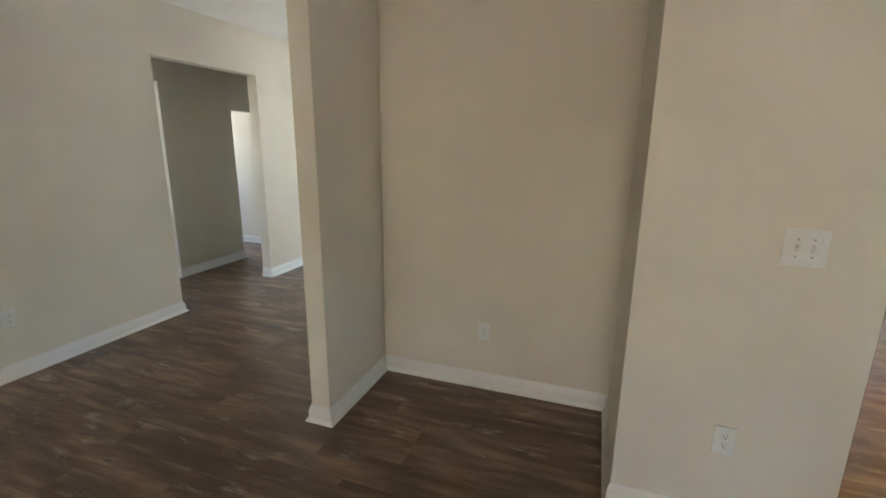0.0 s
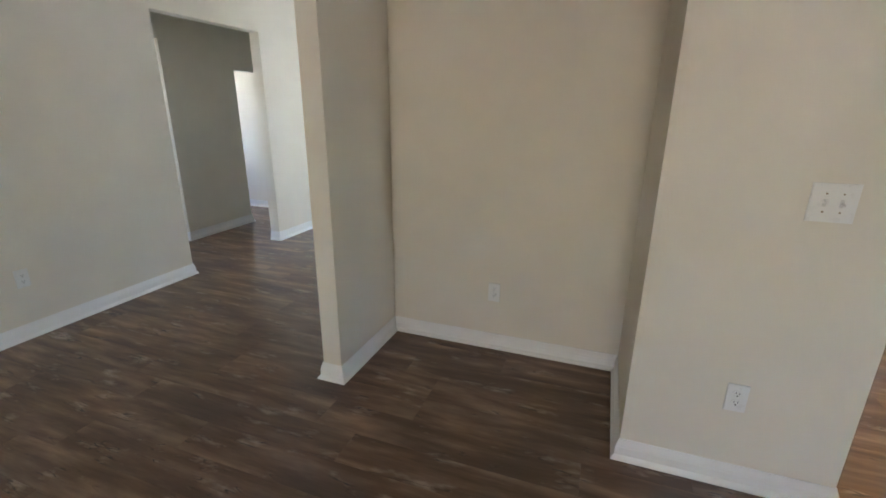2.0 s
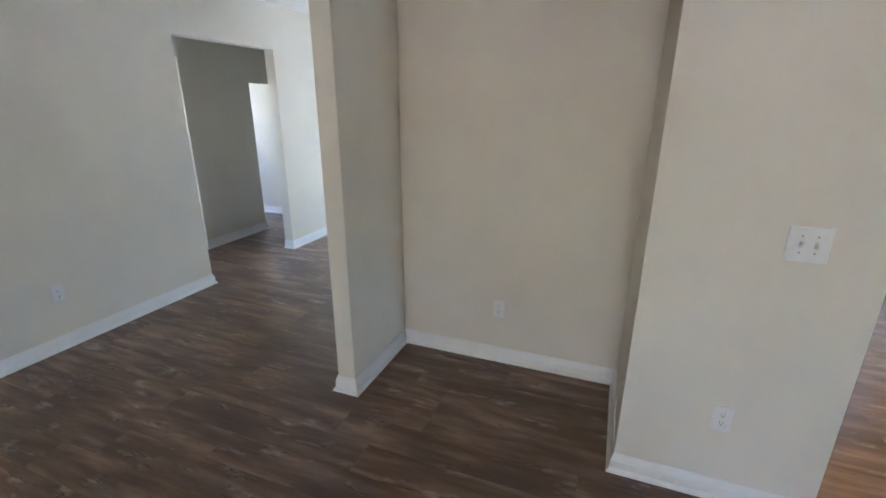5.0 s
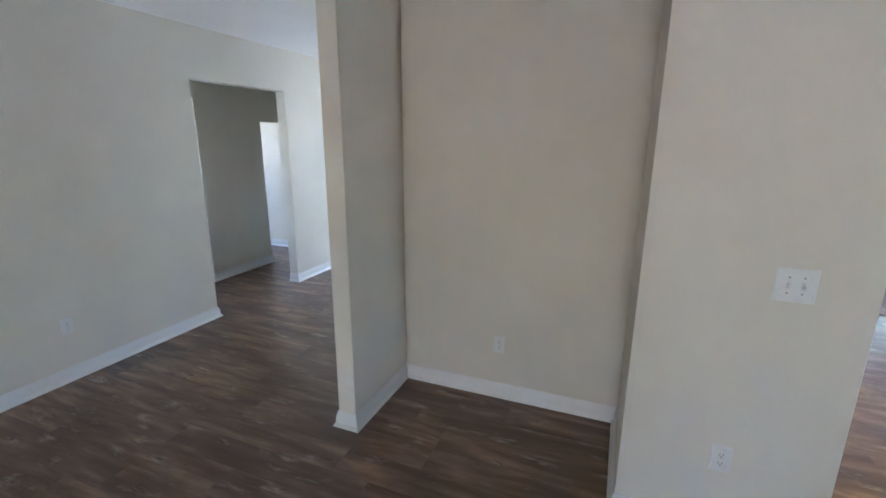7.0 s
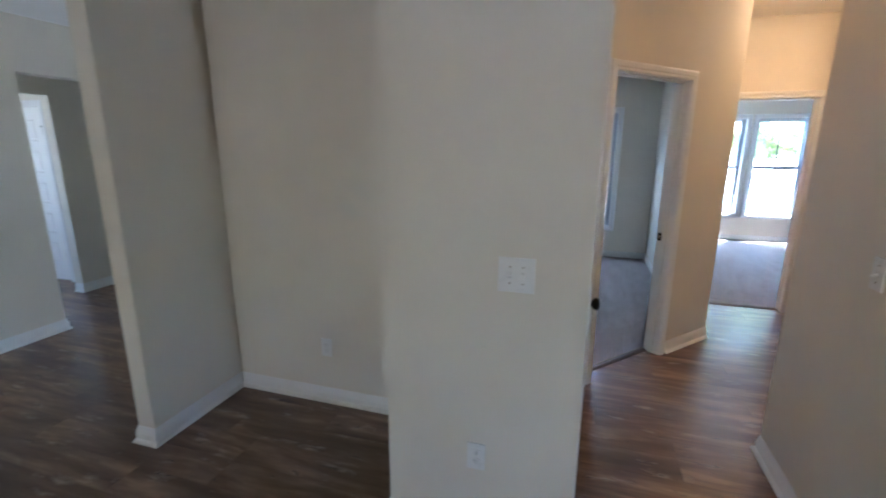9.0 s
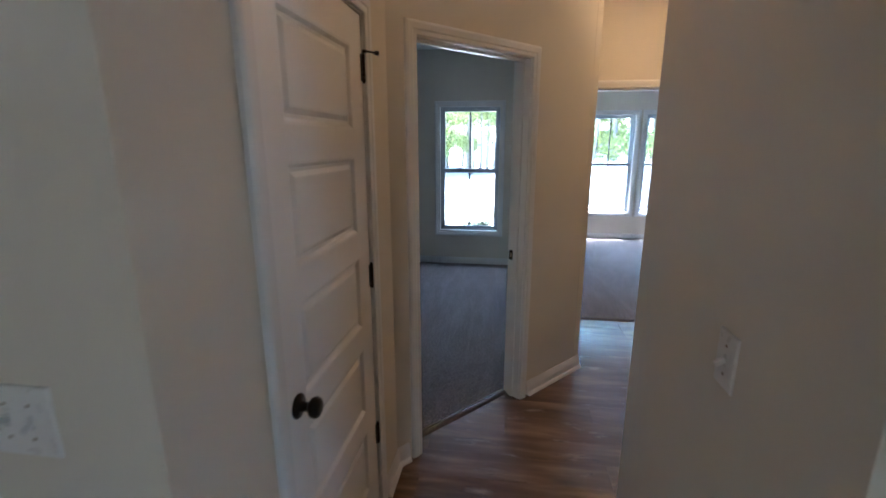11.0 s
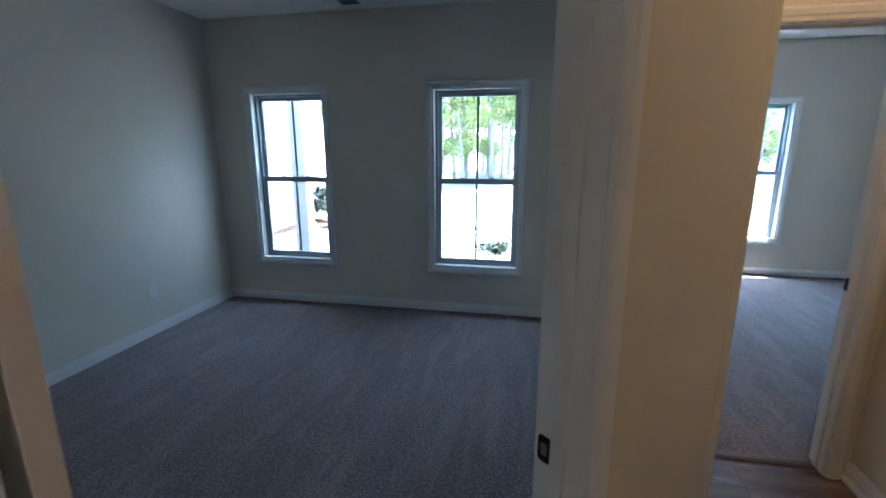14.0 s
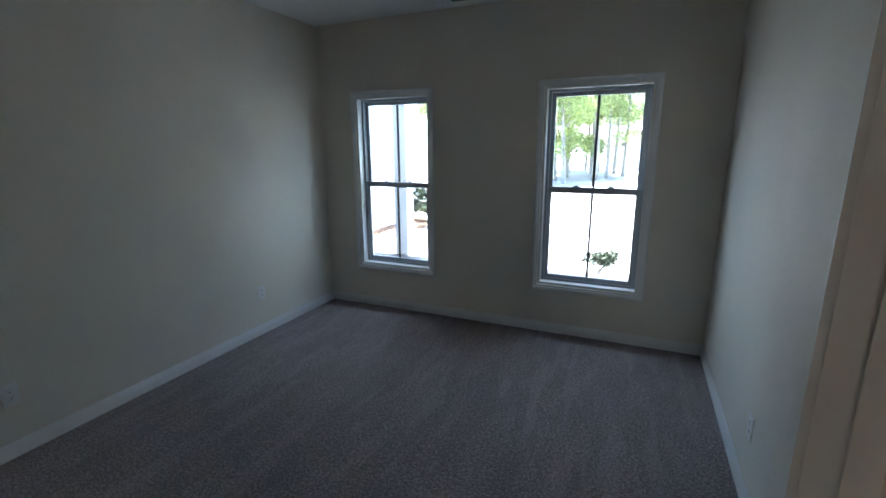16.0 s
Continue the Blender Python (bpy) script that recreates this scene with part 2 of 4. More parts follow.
def sweep(bm, path, profile, closed_profile=True):
    """A moulding: profile points (out, up) carried along a plan path, mitred at its turns. Out is to the right of the way along."""
    pts = [Vector(p) for p in path]
    rings = []
    for a, p in enumerate(pts):
        ways = []
        if a > 0:
            ways.append((p - pts[a - 1]).normalized())
        if a < len(pts) - 1:
            ways.append((pts[a + 1] - p).normalized())
        sides = [Vector((w.y, -w.x)) for w in ways]
        side = sum(sides, Vector((0, 0))).normalized()
        stretch = 1 / max(0.3, side.dot(sides[0]))
        rings.append([bm.verts.new((p.x + side.x * o * stretch, p.y + side.y * o * stretch, u)) for o, u in profile])
    k = len(profile)
    for r0, r1 in zip(rings, rings[1:]):
        for a in range(k):
            bm.faces.new((r0[a], r0[(a + 1) % k], r1[(a + 1) % k], r1[a]))
    bm.faces.new(rings[0])
    bm.faces.new(rings[-1][::-1])
    bmesh.ops.recalc_face_normals(bm, faces=bm.faces)
    return bm


BASE_PROFILE = [(-0.004, 0.002), (0.0145, 0.002), (0.0145, 0.060), (0.0125, 0.064), (0.0125, 0.067), (0.0115, 0.073), (0.0085, 0.082), (0.0050, 0.091), (0.0040, 0.098), (-0.004, 0.098)]
SHOE_PROFILE = [(0.0150, 0.001), (0.029, 0.001), (0.028, 0.006), (0.0245, 0.014), (0.0190, 0.021), (0.0150, 0.024)]


def baseboard(path, shoe=True, label="white painted baseboard with a moulded top along the wall"):
    ob = tagged(solid("baseboard", sweep(bmesh.new(), path, BASE_PROFILE), TRIM), label, "baseboard", kind="structure")
    if shoe:
        part("shoe_moulding", sweep(bmesh.new(), path, SHOE_PROFILE), TRIM, ob)
    return ob


H1, H2 = 2.59, 2.74            # ceilings: living room; hall and bedrooms
D = Vector((1.053, 1.197)).normalized()   # way of the slanting wall
P0, P1 = Vector((1.185, 3.31)), Vector((2.238, 4.507))
SLANT = Matrix(((D.x, -D.y, 0, P0.x), (D.y, D.x, 0, P0.y), (0, 0, 1, 0), (0, 0, 0, 1)))   # local x along the wall, y into the bedroom
SLANT_LEN = (P1 - P0).length
T = 0.115

# ---- floors and ceilings ----
ceiling = bmesh.new()
box(ceiling, -6.4, 5.2, -7.3, 1.9, H1, H1 + 0.2)
box(ceiling, -6.4, -1.0, 1.9, 2.7, H1, H1 + 0.2)
box(ceiling, -6.4, -1.5, 2.7, 7.4, H1, H1 + 0.2)
tagged(solid("ceiling", ceiling, CEIL), "flat white painted ceiling of the living room", "ceiling", kind="structure")
ceiling = bmesh.new()
box(ceiling, -1.0, 5.6, 1.9, 9.5, H2, H2 + 0.2)
box(ceiling, -1.5, -1.0, 2.72, 7.5, H2, H2 + 0.2)
tagged(solid("ceiling", ceiling, CEIL), "flat white painted ceiling of hall and bedrooms", "ceiling", kind="structure")
tagged(solid("floor_slab", box(bmesh.new(), -6.4, 5.6, -7.3, 9.39, -0.3, -0.012), DARKSLOT), "dark subfloor under planks and carpet", "floor", kind="structure")

# ---- walls ----
wall("wall_alcove_stub", [(-1.116, -1.001, 1.995, 2.72, 0, H1 + 0.1)], "greige painted stub wall beside the alcove")
wall("wall_alcove_back", [(-1.119, 0.52, 2.66, 2.77, 0, H2)], "greige painted back wall of the alcove")
wall("wall_pillar", [(0.425, 1.185, 1.94, 2.055, 0, H2), (0.425, 0.54, 2.055, 2.66, 0, H2)], "greige painted wall end with switches and outlet")
CLOSET0, CLOSET1 = 2.285, 3.022
wall("wall_closet", [(1.07, 1.185, 2.055, CLOSET0, 0, H2), (1.07, 1.185, CLOSET1, 3.31, 0, H2), (1.07, 1.185, CLOSET0, CLOSET1, 2.05, H2)], "greige painted hall wall round the closet door")
wall("wall_closet_back", [(0.3, 1.185, 3.315, 3.40, 0, H2), (0.31, 0.425, 2.77, 3.31, 0, H2)], "greige painted closet wall")
S0, S1 = 0.137, 0.948
slant = bmesh.new()
for b in ((-0.02, S0, 0, T, 0, H2), (S1, SLANT_LEN, 0, T, 0, H2), (S0, S1, 0, T, 2.066, H2)):
    box(slant, *b)
slant.transform(SLANT)
tagged(solid("wall_slant", slant, WALL), "greige painted slanting wall round the bedroom door", "wall", kind="structure")
corner = prism(bmesh.new(), [(2.238, 4.509), (2.238, 5.415), (2.202, 5.415), (2.202, 4.54)], 0, H2)
tagged(solid("wall_hall_west", corner, WALL), "greige painted hall wall next to the bedroom door", "wall", kind="structure")
wall("wall_bedroom_east", [(2.08, 2.20, 4.46, 9.39, 0, H2)], "greige painted bedroom side wall")
wall("wall_hall_end", [(2.20, 2.365, 5.415, 5.53, 0, H2), (3.135, 5.56, 5.415, 5.53, 0, H2), (2.365, 3.135, 5.415, 5.53, 2.056, H2)], "greige painted hall end wall round the far doorway")
E0, E1 = 3.615, 4.39
wall("wall_hall_east", [(3.22, 3.355, 2.93, E0, 0, H2), (3.22, 3.355, E1, 5.415, 0, H2), (3.22, 3.355, E0, E1, 2.05, H2)], "greige painted hall wall with a side door")
wall("wall_hall_stub", [(2.15, 2.265, 1.94, 2.82, 0, H2), (2.15, 5.2, 2.82, 2.93, 0, H2)], "greige painted wall beside the hall entrance")
wall("wall_hall_header", [(1.185, 2.15, 1.94, 2.055, 2.45, H2)], "greige painted header at the hall entrance")
wall("wall_west", [(-3.28, -3.165, -7.2, 2.957, 0, H1), (-3.28, -3.165, 4.118, 7.4, 0, H1), (-3.28, -3.165, 2.957, 4.118, 2.162, H1)], "greige painted living room wall with a wide opening")
wall("wall_passage", [(-4.205, -4.09, 3.74, 4.695, 0, H1), (-4.205, -4.09, 2.6, 3.74, 2.09, H1), (-4.205, -4.09, 4.695, 5.5, 1.872, H1), (-4.205, -4.09, 0.8, 2.6, 0, H1)], "greige painted passage wall with openings")
# Unseen outer wall; its two gaps are added to let light into the passage.
wall("wall_passage_ends", [(-6.3, -3.28, 5.50, 5.6, 0, H1), (-6.3, -3.28, 0.7, 0.8, 0, H1), (-6.3, -6.2, 0.8, 1.9, 0, H1), (-6.3, -6.2, 2.5, 4.45, 0, H1), (-6.3, -6.2, 4.85, 5.5, 0, H1), (-6.3, -6.2, 1.9, 2.5, 0, 0.9), (-6.3, -6.2, 1.9, 2.5, 2.1, H1), (-6.3, -6.2, 4.45, 4.85, 0, 0.9), (-6.3, -6.2, 4.45, 4.85, 2.1, H1)], "greige painted end walls of the passage")
wall("wall_passage_door", [(-4.61, -4.205, 3.97, 4.08, 0, H1), (-6.2, -5.33, 3.97, 4.08, 0, H1), (-5.33, -4.61, 3.97, 4.08, 2.03, H1)], "greige painted wall round a closed door")
wall("wall_bedroom_west", [(-1.545, -1.43, 2.77, 7.245, 0, H2)], "greige painted bedroom wall with an outlet")
wall("wall_bedroom_south", [(-1.43, 0.3, 3.29, 3.40, 0, H2)], "greige painted bedroom wall behind the door")
wall("wall_entry_block", [(-1.545, -1.12, 2.655, 2.77, 0, H2)], "greige painted wall behind the alcove")
V1, V2 = (-1.028, -0.265), (0.776, 1.568)
VZ = (0.45, 2.072)
U1, U2 = (2.945, 3.71), (3.845, 4.61)
N0, N1 = 7.245, 7.40
wall("wall_north", [(-3.28, -2.8, N0, N1, 0, H2), (-1.9, V1[0], N0, N1, 0, H2), (V1[1], V2[0], N0, N1, 0, H2), (V2[1], 2.08, N0, N1, 0, H2),
                    (-2.8, -1.9, N0, N1, 2.15, H2), (-2.8, -1.9, N0, N1, 0, 0.25),
                    (V1[0], V1[1], N0, N1, 0, VZ[0]), (V1[0], V1[1], N0, N1, VZ[1], H2), (V2[0], V2[1], N0, N1, 0, VZ[0]), (V2[0], V2[1], N0, N1, VZ[1], H2)],
     "greige painted bedroom wall with two windows")
M0, M1 = 9.24, 9.39
wall("wall_far_north", [(2.20, U1[0], M0, M1, 0, H2), (U1[1], U2[0], M0, M1, 0, H2), (U2[1], 5.56, M0, M1, 0, H2),
                        (U1[0], U1[1], M0, M1, 0, VZ[0]), (U1[0], U1[1], M0, M1, VZ[1], H2), (U2[0], U2[1], M0, M1, 0, VZ[0]), (U2[0], U2[1], M0, M1, VZ[1], H2)],
     "pale painted far bedroom wall with paired windows")
wall("wall_far_east", [(5.45, 5.56, 5.53, 9.24, 0, H2)], "pale painted far bedroom side wall")
# Unseen wall; its gap is added to throw side light on the alcove stub.
wall("wall_side_room", [(3.38, 5.2, 4.3, 4.4, 0, H2), (5.1, 5.2, -7.2, -0.35, 0, H2), (5.1, 5.2, 0.1, 4.3, 0, H2), (5.1, 5.2, -0.35, 0.1, 0, 0.8), (5.1, 5.2, -0.35, 0.1, 2.05, H2)], "greige painted outer wall")
# Unseen wall; both narrow openings are added for the living room's fill light.
wall("wall_south", [(-3.28, -1.7, -7.2, -7.05, 0, H1), (-1.2, 0.9, -7.2, -7.05, 0, H1), (1.4, 5.2, -7.2, -7.05, 0, H1)]
     + [(x0, x0 + 0.5, -7.2, -7.05, z0, z1) for x0 in (-1.7, 0.9) for z0, z1 in ((0, 0.85), (2.05, H1))],
     "greige painted living room wall with two openings added for light")

# ---- baseboards ----
baseboard([(-3.165, -7.05), (-3.165, 2.957), (-3.28, 2.957)])
baseboard([(-3.28, 4.118), (-3.165, 4.118), (-3.165, 7.245)])
baseboard([(-1.116, 2.66), (-1.116, 1.995), (-1.001, 1.995), (-1.001, 2.66), (0.425, 2.66), (0.425, 1.94), (1.185, 1.94), (1.185, CLOSET0 - 0.07)])
baseboard([(1.185, CLOSET1 + 0.07), (1.185, 3.31), tuple(P0 + D * (S0 - 0.065))])
baseboard([tuple(P0 + D * (S1 + 0.065)), (2.238, 4.507), (2.238, 5.415)])
baseboard([(3.22, 5.415), (3.22, E1 + 0.065)])
baseboard([(3.22, 2.93), (2.15, 2.93), (2.15, 1.94), (2.265, 1.94), (2.265, 2.82), (5.1, 2.82)])
baseboard([(-4.205, 3.74), (-4.09, 3.74), (-4.09, 4.695), (-4.205, 4.695)])
baseboard([(-6.2, 5.5), (-3.28, 5.5)])
baseboard([(-1.43, 3.40), (-1.43, 7.245), (2.08, 7.245), (2.08, 4.40)], False, "white painted baseboard along the carpet")
baseboard([(2.20, 5.53), (2.20, 9.24), (5.45, 9.24), (5.45, 5.53)], False, "white painted baseboard along the carpet")
# ---- THINGS ----

# ---- doors, casings ----
CASING = [(0.0, 0.0), (0.0, 0.011), (0.006, 0.014), (0.020, 0.014), (0.026, 0.018), (0.048, 0.019), (0.055, 0.016), (0.060, 0.012), (0.060, 0.0)]


def casing_mesh(x0, x1, z1, z0=None, width=1.0):
    """A moulded frame round an opening in the plane y=0, standing proud towards -y: three sides, or four when z0 is given."""
    bm = bmesh.new()
    r = 0.005
    path = [(x0 - r, z0 if z0 is not None else 0.001), (x0 - r, z1 + r), (x1 + r, z1 + r), (x1 + r, z0 if z0 is not None else 0.001)]
    if z0 is not None:
        path[0], path[3] = (x0 - r, z0 - r), (x1 + r, z0 - r)
    k = len(path)
    rings = []
    for a in range(k):
        p = Vector(path[a])
        prev = Vector(path[a - 1]) if (a or z0 is not None) else None
        nxt = Vector(path[(a + 1) % k]) if (a < k - 1 or z0 is not None) else None
        ways = [w.normalized() for w in ((p - prev) if prev else None, (nxt - p) if nxt else None) if w is not None]
        sides = [Vector((-w.y, w.x)) for w in ways]
        side = sum(sides, Vector((0, 0))).normalized()
        stretch = 1 / side.dot(sides[0])
        rings.append([bm.verts.new((p.x + side.x * o * width * stretch, -h, p.y + side.y * o * width * stretch)) for o, h in CASING])
    n = len(CASING)
    pairs = list(zip(rings, rings[1:])) + ([(rings[-1], rings[0])] if z0 is not None else [])
    for r0, r1 in pairs:
        for a in range(n):
            bm.faces.new((r0[a], r0[(a + 1) % n], r1[(a + 1) % n], r1[a]))
    if z0 is None:
        bm.faces.new(rings[0])
        bm.faces.new(rings[-1][::-1])
    bmesh.ops.recalc_face_normals(bm, faces=bm.faces)
    return bm


def jamb_mesh(width, height, depth):
    """Lining of a doorway, local x across, y through the wall."""
    bm = bmesh.new()
    box(bm, -0.001, 0.018, 0.001, depth - 0.001, 0.001, height - 0.018, 0.001)
    box(bm, width - 0.018, width + 0.001, 0.001, depth - 0.001, 0.001, height - 0.018, 0.001)
    box(bm, -0.001, width + 0.001, 0.001, depth - 0.001, height - 0.018, height + 0.001, 0.001)
    return bm


def stop_mesh(width, height, y0):
    bm = bmesh.new()
    box(bm, 0.018, 0.029, y0, y0 + 0.032, 0.002, height - 0.029, 0.002)
    box(bm, width - 0.029, width - 0.018, y0, y0 + 0.032, 0.002, height - 0.029, 0.002)
    box(bm, 0.018, width - 0.018, y0, y0 + 0.032, height - 0.029, height - 0.018, 0.002)
    return bm


def doorway(name, m, width, height, depth, label, back=True, stop=0.04):
    ob = thing(name, m, label, "door frame", kind="structure")
    part("jamb", jamb_mesh(width, height, depth), TRIM, ob)
    part("stop", stop_mesh(width, height, stop), TRIM, ob)
    part("casing", casing_mesh(0.018, width - 0.018, height - 0.018), TRIM, ob, "white moulded door casing")
    if back:
        bm = casing_mesh(0.018, width - 0.018, height - 0.018)
        bm.transform(Matrix.Translation((0, depth, 0)) @ Matrix.Diagonal((1, -1, 1, 1)))
        bmesh.ops.reverse_faces(bm, faces=bm.faces)
        part("casing", bm, TRIM, ob, "white moulded door casing")
    return ob


def leaf_mesh(width, height, thick, both=True):
    """A moulded door leaf with five wide panels, one above another; local x from the hinge, face at y=0."""
    bm = bmesh.new()
    stile, top, bottom, rail = 0.112, 0.11, 0.215, 0.088
    ph = (height - top - bottom - 4 * rail) / 5
    zs = [0.0, bottom]
    for a in range(5):
        zs.append(zs[-1] + ph)
        zs.append(zs[-1] + (rail if a < 4 else top))
    xs = [0.0, stile, width - stile, width]
    for face in ((0.0, 1), (thick, -1)) if both else ((0.0, 1),):
        y, s = face
        for a in range(len(zs) - 1):
            for b in range(3):
                x0, x1, z0, z1 = xs[b], xs[b + 1], zs[a], zs[a + 1]
                if b == 1 and a % 2 == 1:
                    rings = []
                    for inset, deep in ((0, 0), (0.007, 0.002), (0.016, 0.011), (0.026, 0.012), (0.040, 0.0045), (0.046, 0.004)):
                        d = y + s * deep
                        rings.append([bm.verts.new(c) for c in ((x0 + inset, d, z0 + inset), (x1 - inset, d, z0 + inset), (x1 - inset, d, z1 - inset), (x0 + inset, d, z1 - inset))])
                    for r0, r1 in zip(rings, rings[1:]):
                        for k in range(4):
                            bm.faces.new((r0[k], r0[(k + 1) % 4], r1[(k + 1) % 4], r1[k]))
                    bm.faces.new(rings[-1])
                else:
                    bm.faces.new([bm.verts.new(c) for c in ((x0, y, z0), (x1, y, z0), (x1, y, z1), (x0, y, z1))])
    for c in (((0, 0, 0), (0, thick, 0), (0, thick, height), (0, 0, height)), ((width, 0, 0), (width, thick, 0), (width, thick, height), (width, 0, height)),
              ((0, 0, 0), (width, 0, 0), (width, thick, 0), (0, thick, 0)), ((0, 0, height), (width, 0, height), (width, thick, height), (0, thick, height))):
        bm.faces.new([bm.verts.new(v) for v in c])
    if not both:
        bm.faces.new([bm.verts.new(c) for c in ((0, thick, 0), (width, thick, 0), (width, thick, height), (0, thick, height))])
    bmesh.ops.remove_doubles(bm, verts=bm.verts, dist=0.0002)
    bmesh.ops.recalc_face_normals(bm, faces=bm.faces)
    return bm


def hinge_mesh():
    """A butt hinge seen from its pin side: barrel with knuckles and tips, a sliver of each leaf."""
    bm = bmesh.new()
    for k in range(5):
        cylinder(bm, (0, 0, -0.036 + k * 0.018), (0, 0, 1), 0.0065, 0.0172, 14)
    for z in (-0.048, 0.048):
        cylinder(bm, (0, 0, z), (0, 0, 1), 0.0045, 0.006, 12)
    box(bm, -0.016, -0.002, 0.002, 0.0055, -0.045, 0.045, 0.001)
    box(bm, 0.002, 0.016, 0.002, 0.0055, -0.045, 0.045, 0.001)
    return bm


def plate_mesh(w, h, thick, bore=0.0):
    bm = box(bmesh.new(), -w / 2, w / 2, -thick, 0, -h / 2, h / 2)
    bmesh.ops.bevel(bm, geom=[e for e in bm.edges if abs((e.verts[0].co - e.verts[1].co).y) > thick * 0.5], offset=0.008, segments=4, profile=0.5, affect='EDGES')
    return bm


def knob_mesh():
    """A round knob on its rose, standing out along -y."""
    bm = bmesh.new()
    prof = [(0.0, 0.032), (0.004, 0.033), (0.008, 0.030), (0.010, 0.014), (0.028, 0.0115), (0.033, 0.017), (0.040, 0.0255), (0.050, 0.028), (0.059, 0.0245), (0.064, 0.014), (0.0655, 0.0)]
    n = 22
    rings = [[bm.verts.new((r * math.cos(2 * math.pi * a / n), -d, r * math.sin(2 * math.pi * a / n))) for a in range(n)] for d, r in prof if r > 0]
    for r0, r1 in zip(rings, rings[1:]):
        for a in range(n):
            bm.faces.new((r0[a], r0[(a + 1) % n], r1[(a + 1) % n], r1[a]))
    bm.faces.new(rings[0][::-1])
    bm.faces.new(rings[-1])
    bmesh.ops.recalc_face_normals(bm, faces=bm.faces)
    return bm


def door_leaf(name, m, width, height, hinge_zs, label, knob_z=0.93, hinge_y=-0.004, stop_pin=False, knob=True):
    """A hinged leaf: local x from the hinge edge, the pins on the side of -y."""
    ob = thing(name, m, label, "door", kind="structure")
    body = part("leaf", leaf_mesh(width, height, 0.035), DOORPAINT, ob)
    for k, z in enumerate(hinge_zs):
        h = part("hinge", hinge_mesh(), BLACK, ob, "black metal butt hinge", True)
        h.location = (-0.002, hinge_y, z)
        if stop_pin and k == len(hinge_zs) - 1:
            bm = cylinder(bmesh.new(), (0.0, -0.006, 0.054), (0, 0, 1), 0.008, 0.010, 14)
            cylinder(bm, (-0.022, -0.020, 0.056), (-0.8, -0.6, 0), 0.0035, 0.05, 10)
            cylinder(bm, (-0.045, -0.036, 0.056), (-0.8, -0.6, 0), 0.0075, 0.012, 12)
            part("hinge_stop", bm, BLACK, h, "black hinge-pin door stop")
    if knob:
        for side in (1, -1):
            bm = knob_mesh()
            if side < 0:
                bm.transform(Matrix.Translation((0, 0.035, 0)) @ Matrix.Rotation(math.pi, 4, 'Z'))
            kn = part("knob", bm, BLACK, ob, "black round door knob", True)
            kn.location = (width - 0.062, 0, knob_z)
    return ob


def rail_frame(x, y, way):
    """Local x along way, local y to its left, for things that hang in a wall."""
    w = Vector(way).normalized()
    return Matrix(((w.x, -w.y, 0, x), (w.y, w.x, 0, y), (0, 0, 1, 0), (0, 0, 0, 1)))


# closet door in the hall's side wall: seen from +x, so local x runs along +y and local y into the wall (-x)
closet_m = rail_frame(1.185, CLOSET0, (0, 1))
doorway("door_frame_closet", closet_m, CLOSET1 - CLOSET0, 2.05, T, "white closet door frame in the hall wall", back=False, stop=0.05)
leaf_w = CLOSET1 - CLOSET0 - 0.042
closet_leaf_m = closet_m @ Matrix.Translation((CLOSET1 - CLOSET0 - 0.021, 0.004, 0.012)) @ Matrix.Diagonal((-1, 1, 1, 1))
door_leaf("door_closet", closet_leaf_m, leaf_w, 2.015, (0.40, 1.095, 1.848), "closed white five-panel closet door with black knob", 0.93, -0.006, True)

# bedroom door in the slanting wall
slant_m = SLANT @ Matrix.Translation((S0, 0, 0))
bed_frame = doorway("door_frame_bedroom", slant_m, S1 - S0, 2.066, T, "white bedroom door frame in the slanting wall", stop=0.043)
bed_hinge = slant_m @ Matrix.Translation((0.034, T + 0.022, 0.02)) @ pose(0, 0, 0, 0, 0, 133)
bed_leaf = door_leaf("door_bedroom", bed_hinge @ Matrix.Diagonal((1, -1, 1, 1)), S1 - S0 - 0.042, 2.026, (0.30, 1.075, 1.82), "white five-panel bedroom door standing wide open", 0.93)
for z in (0.30, 1.075, 1.82):
    p = part("hinge_leaf", plate_mesh(0.030, 0.09, 0.0022), BLACK, bed_leaf, "black hinge leaf let into the door edge")
    p.matrix_local = Matrix.Translation((-0.0004, 0.0155, z)) @ Matrix.Rotation(-math.pi / 2, 4, 'Z')
for z in (0.31, 1.07, 1.83):
    p = part("hinge_leaf", plate_mesh(0.034, 0.09, 0.0022), BLACK, bed_frame, "black hinge leaf let into the jamb")
    p.matrix_local = Matrix.Translation((0.0185, 0.094, z)) @ Matrix.Rotation(math.pi / 2, 4, 'Z')
p = part("strike_plate", plate_mesh(0.032, 0.06, 0.0022), BLACK, bed_frame, "black strike plate let into the jamb")
p.matrix_local = Matrix.Translation((S1 - S0 - 0.0185, 0.096, 0.941)) @ Matrix.Rotation(-math.pi / 2, 4, 'Z')
part("latch_hole", box(bmesh.new(), -0.008, 0.008, -0.0032, -0.0005, -0.014, 0.014, 0.001), STEEL, p)

# far bedroom door at the hall's end
far_m = rail_frame(2.365, 5.415, (1, 0))
far_frame = doorway("door_frame_far", far_m, 0.77, 2.056, T, "white door frame at the end of the hall", stop=0.043)
p = part("strike_plate", plate_mesh(0.032, 0.06, 0.0022), BLACK, far_frame, "black strike plate let into the jamb")
p.matrix_local = Matrix.Translation((0.77 - 0.0185, 0.096, 0.941)) @ Matrix.Rotation(-math.pi / 2, 4, 'Z')
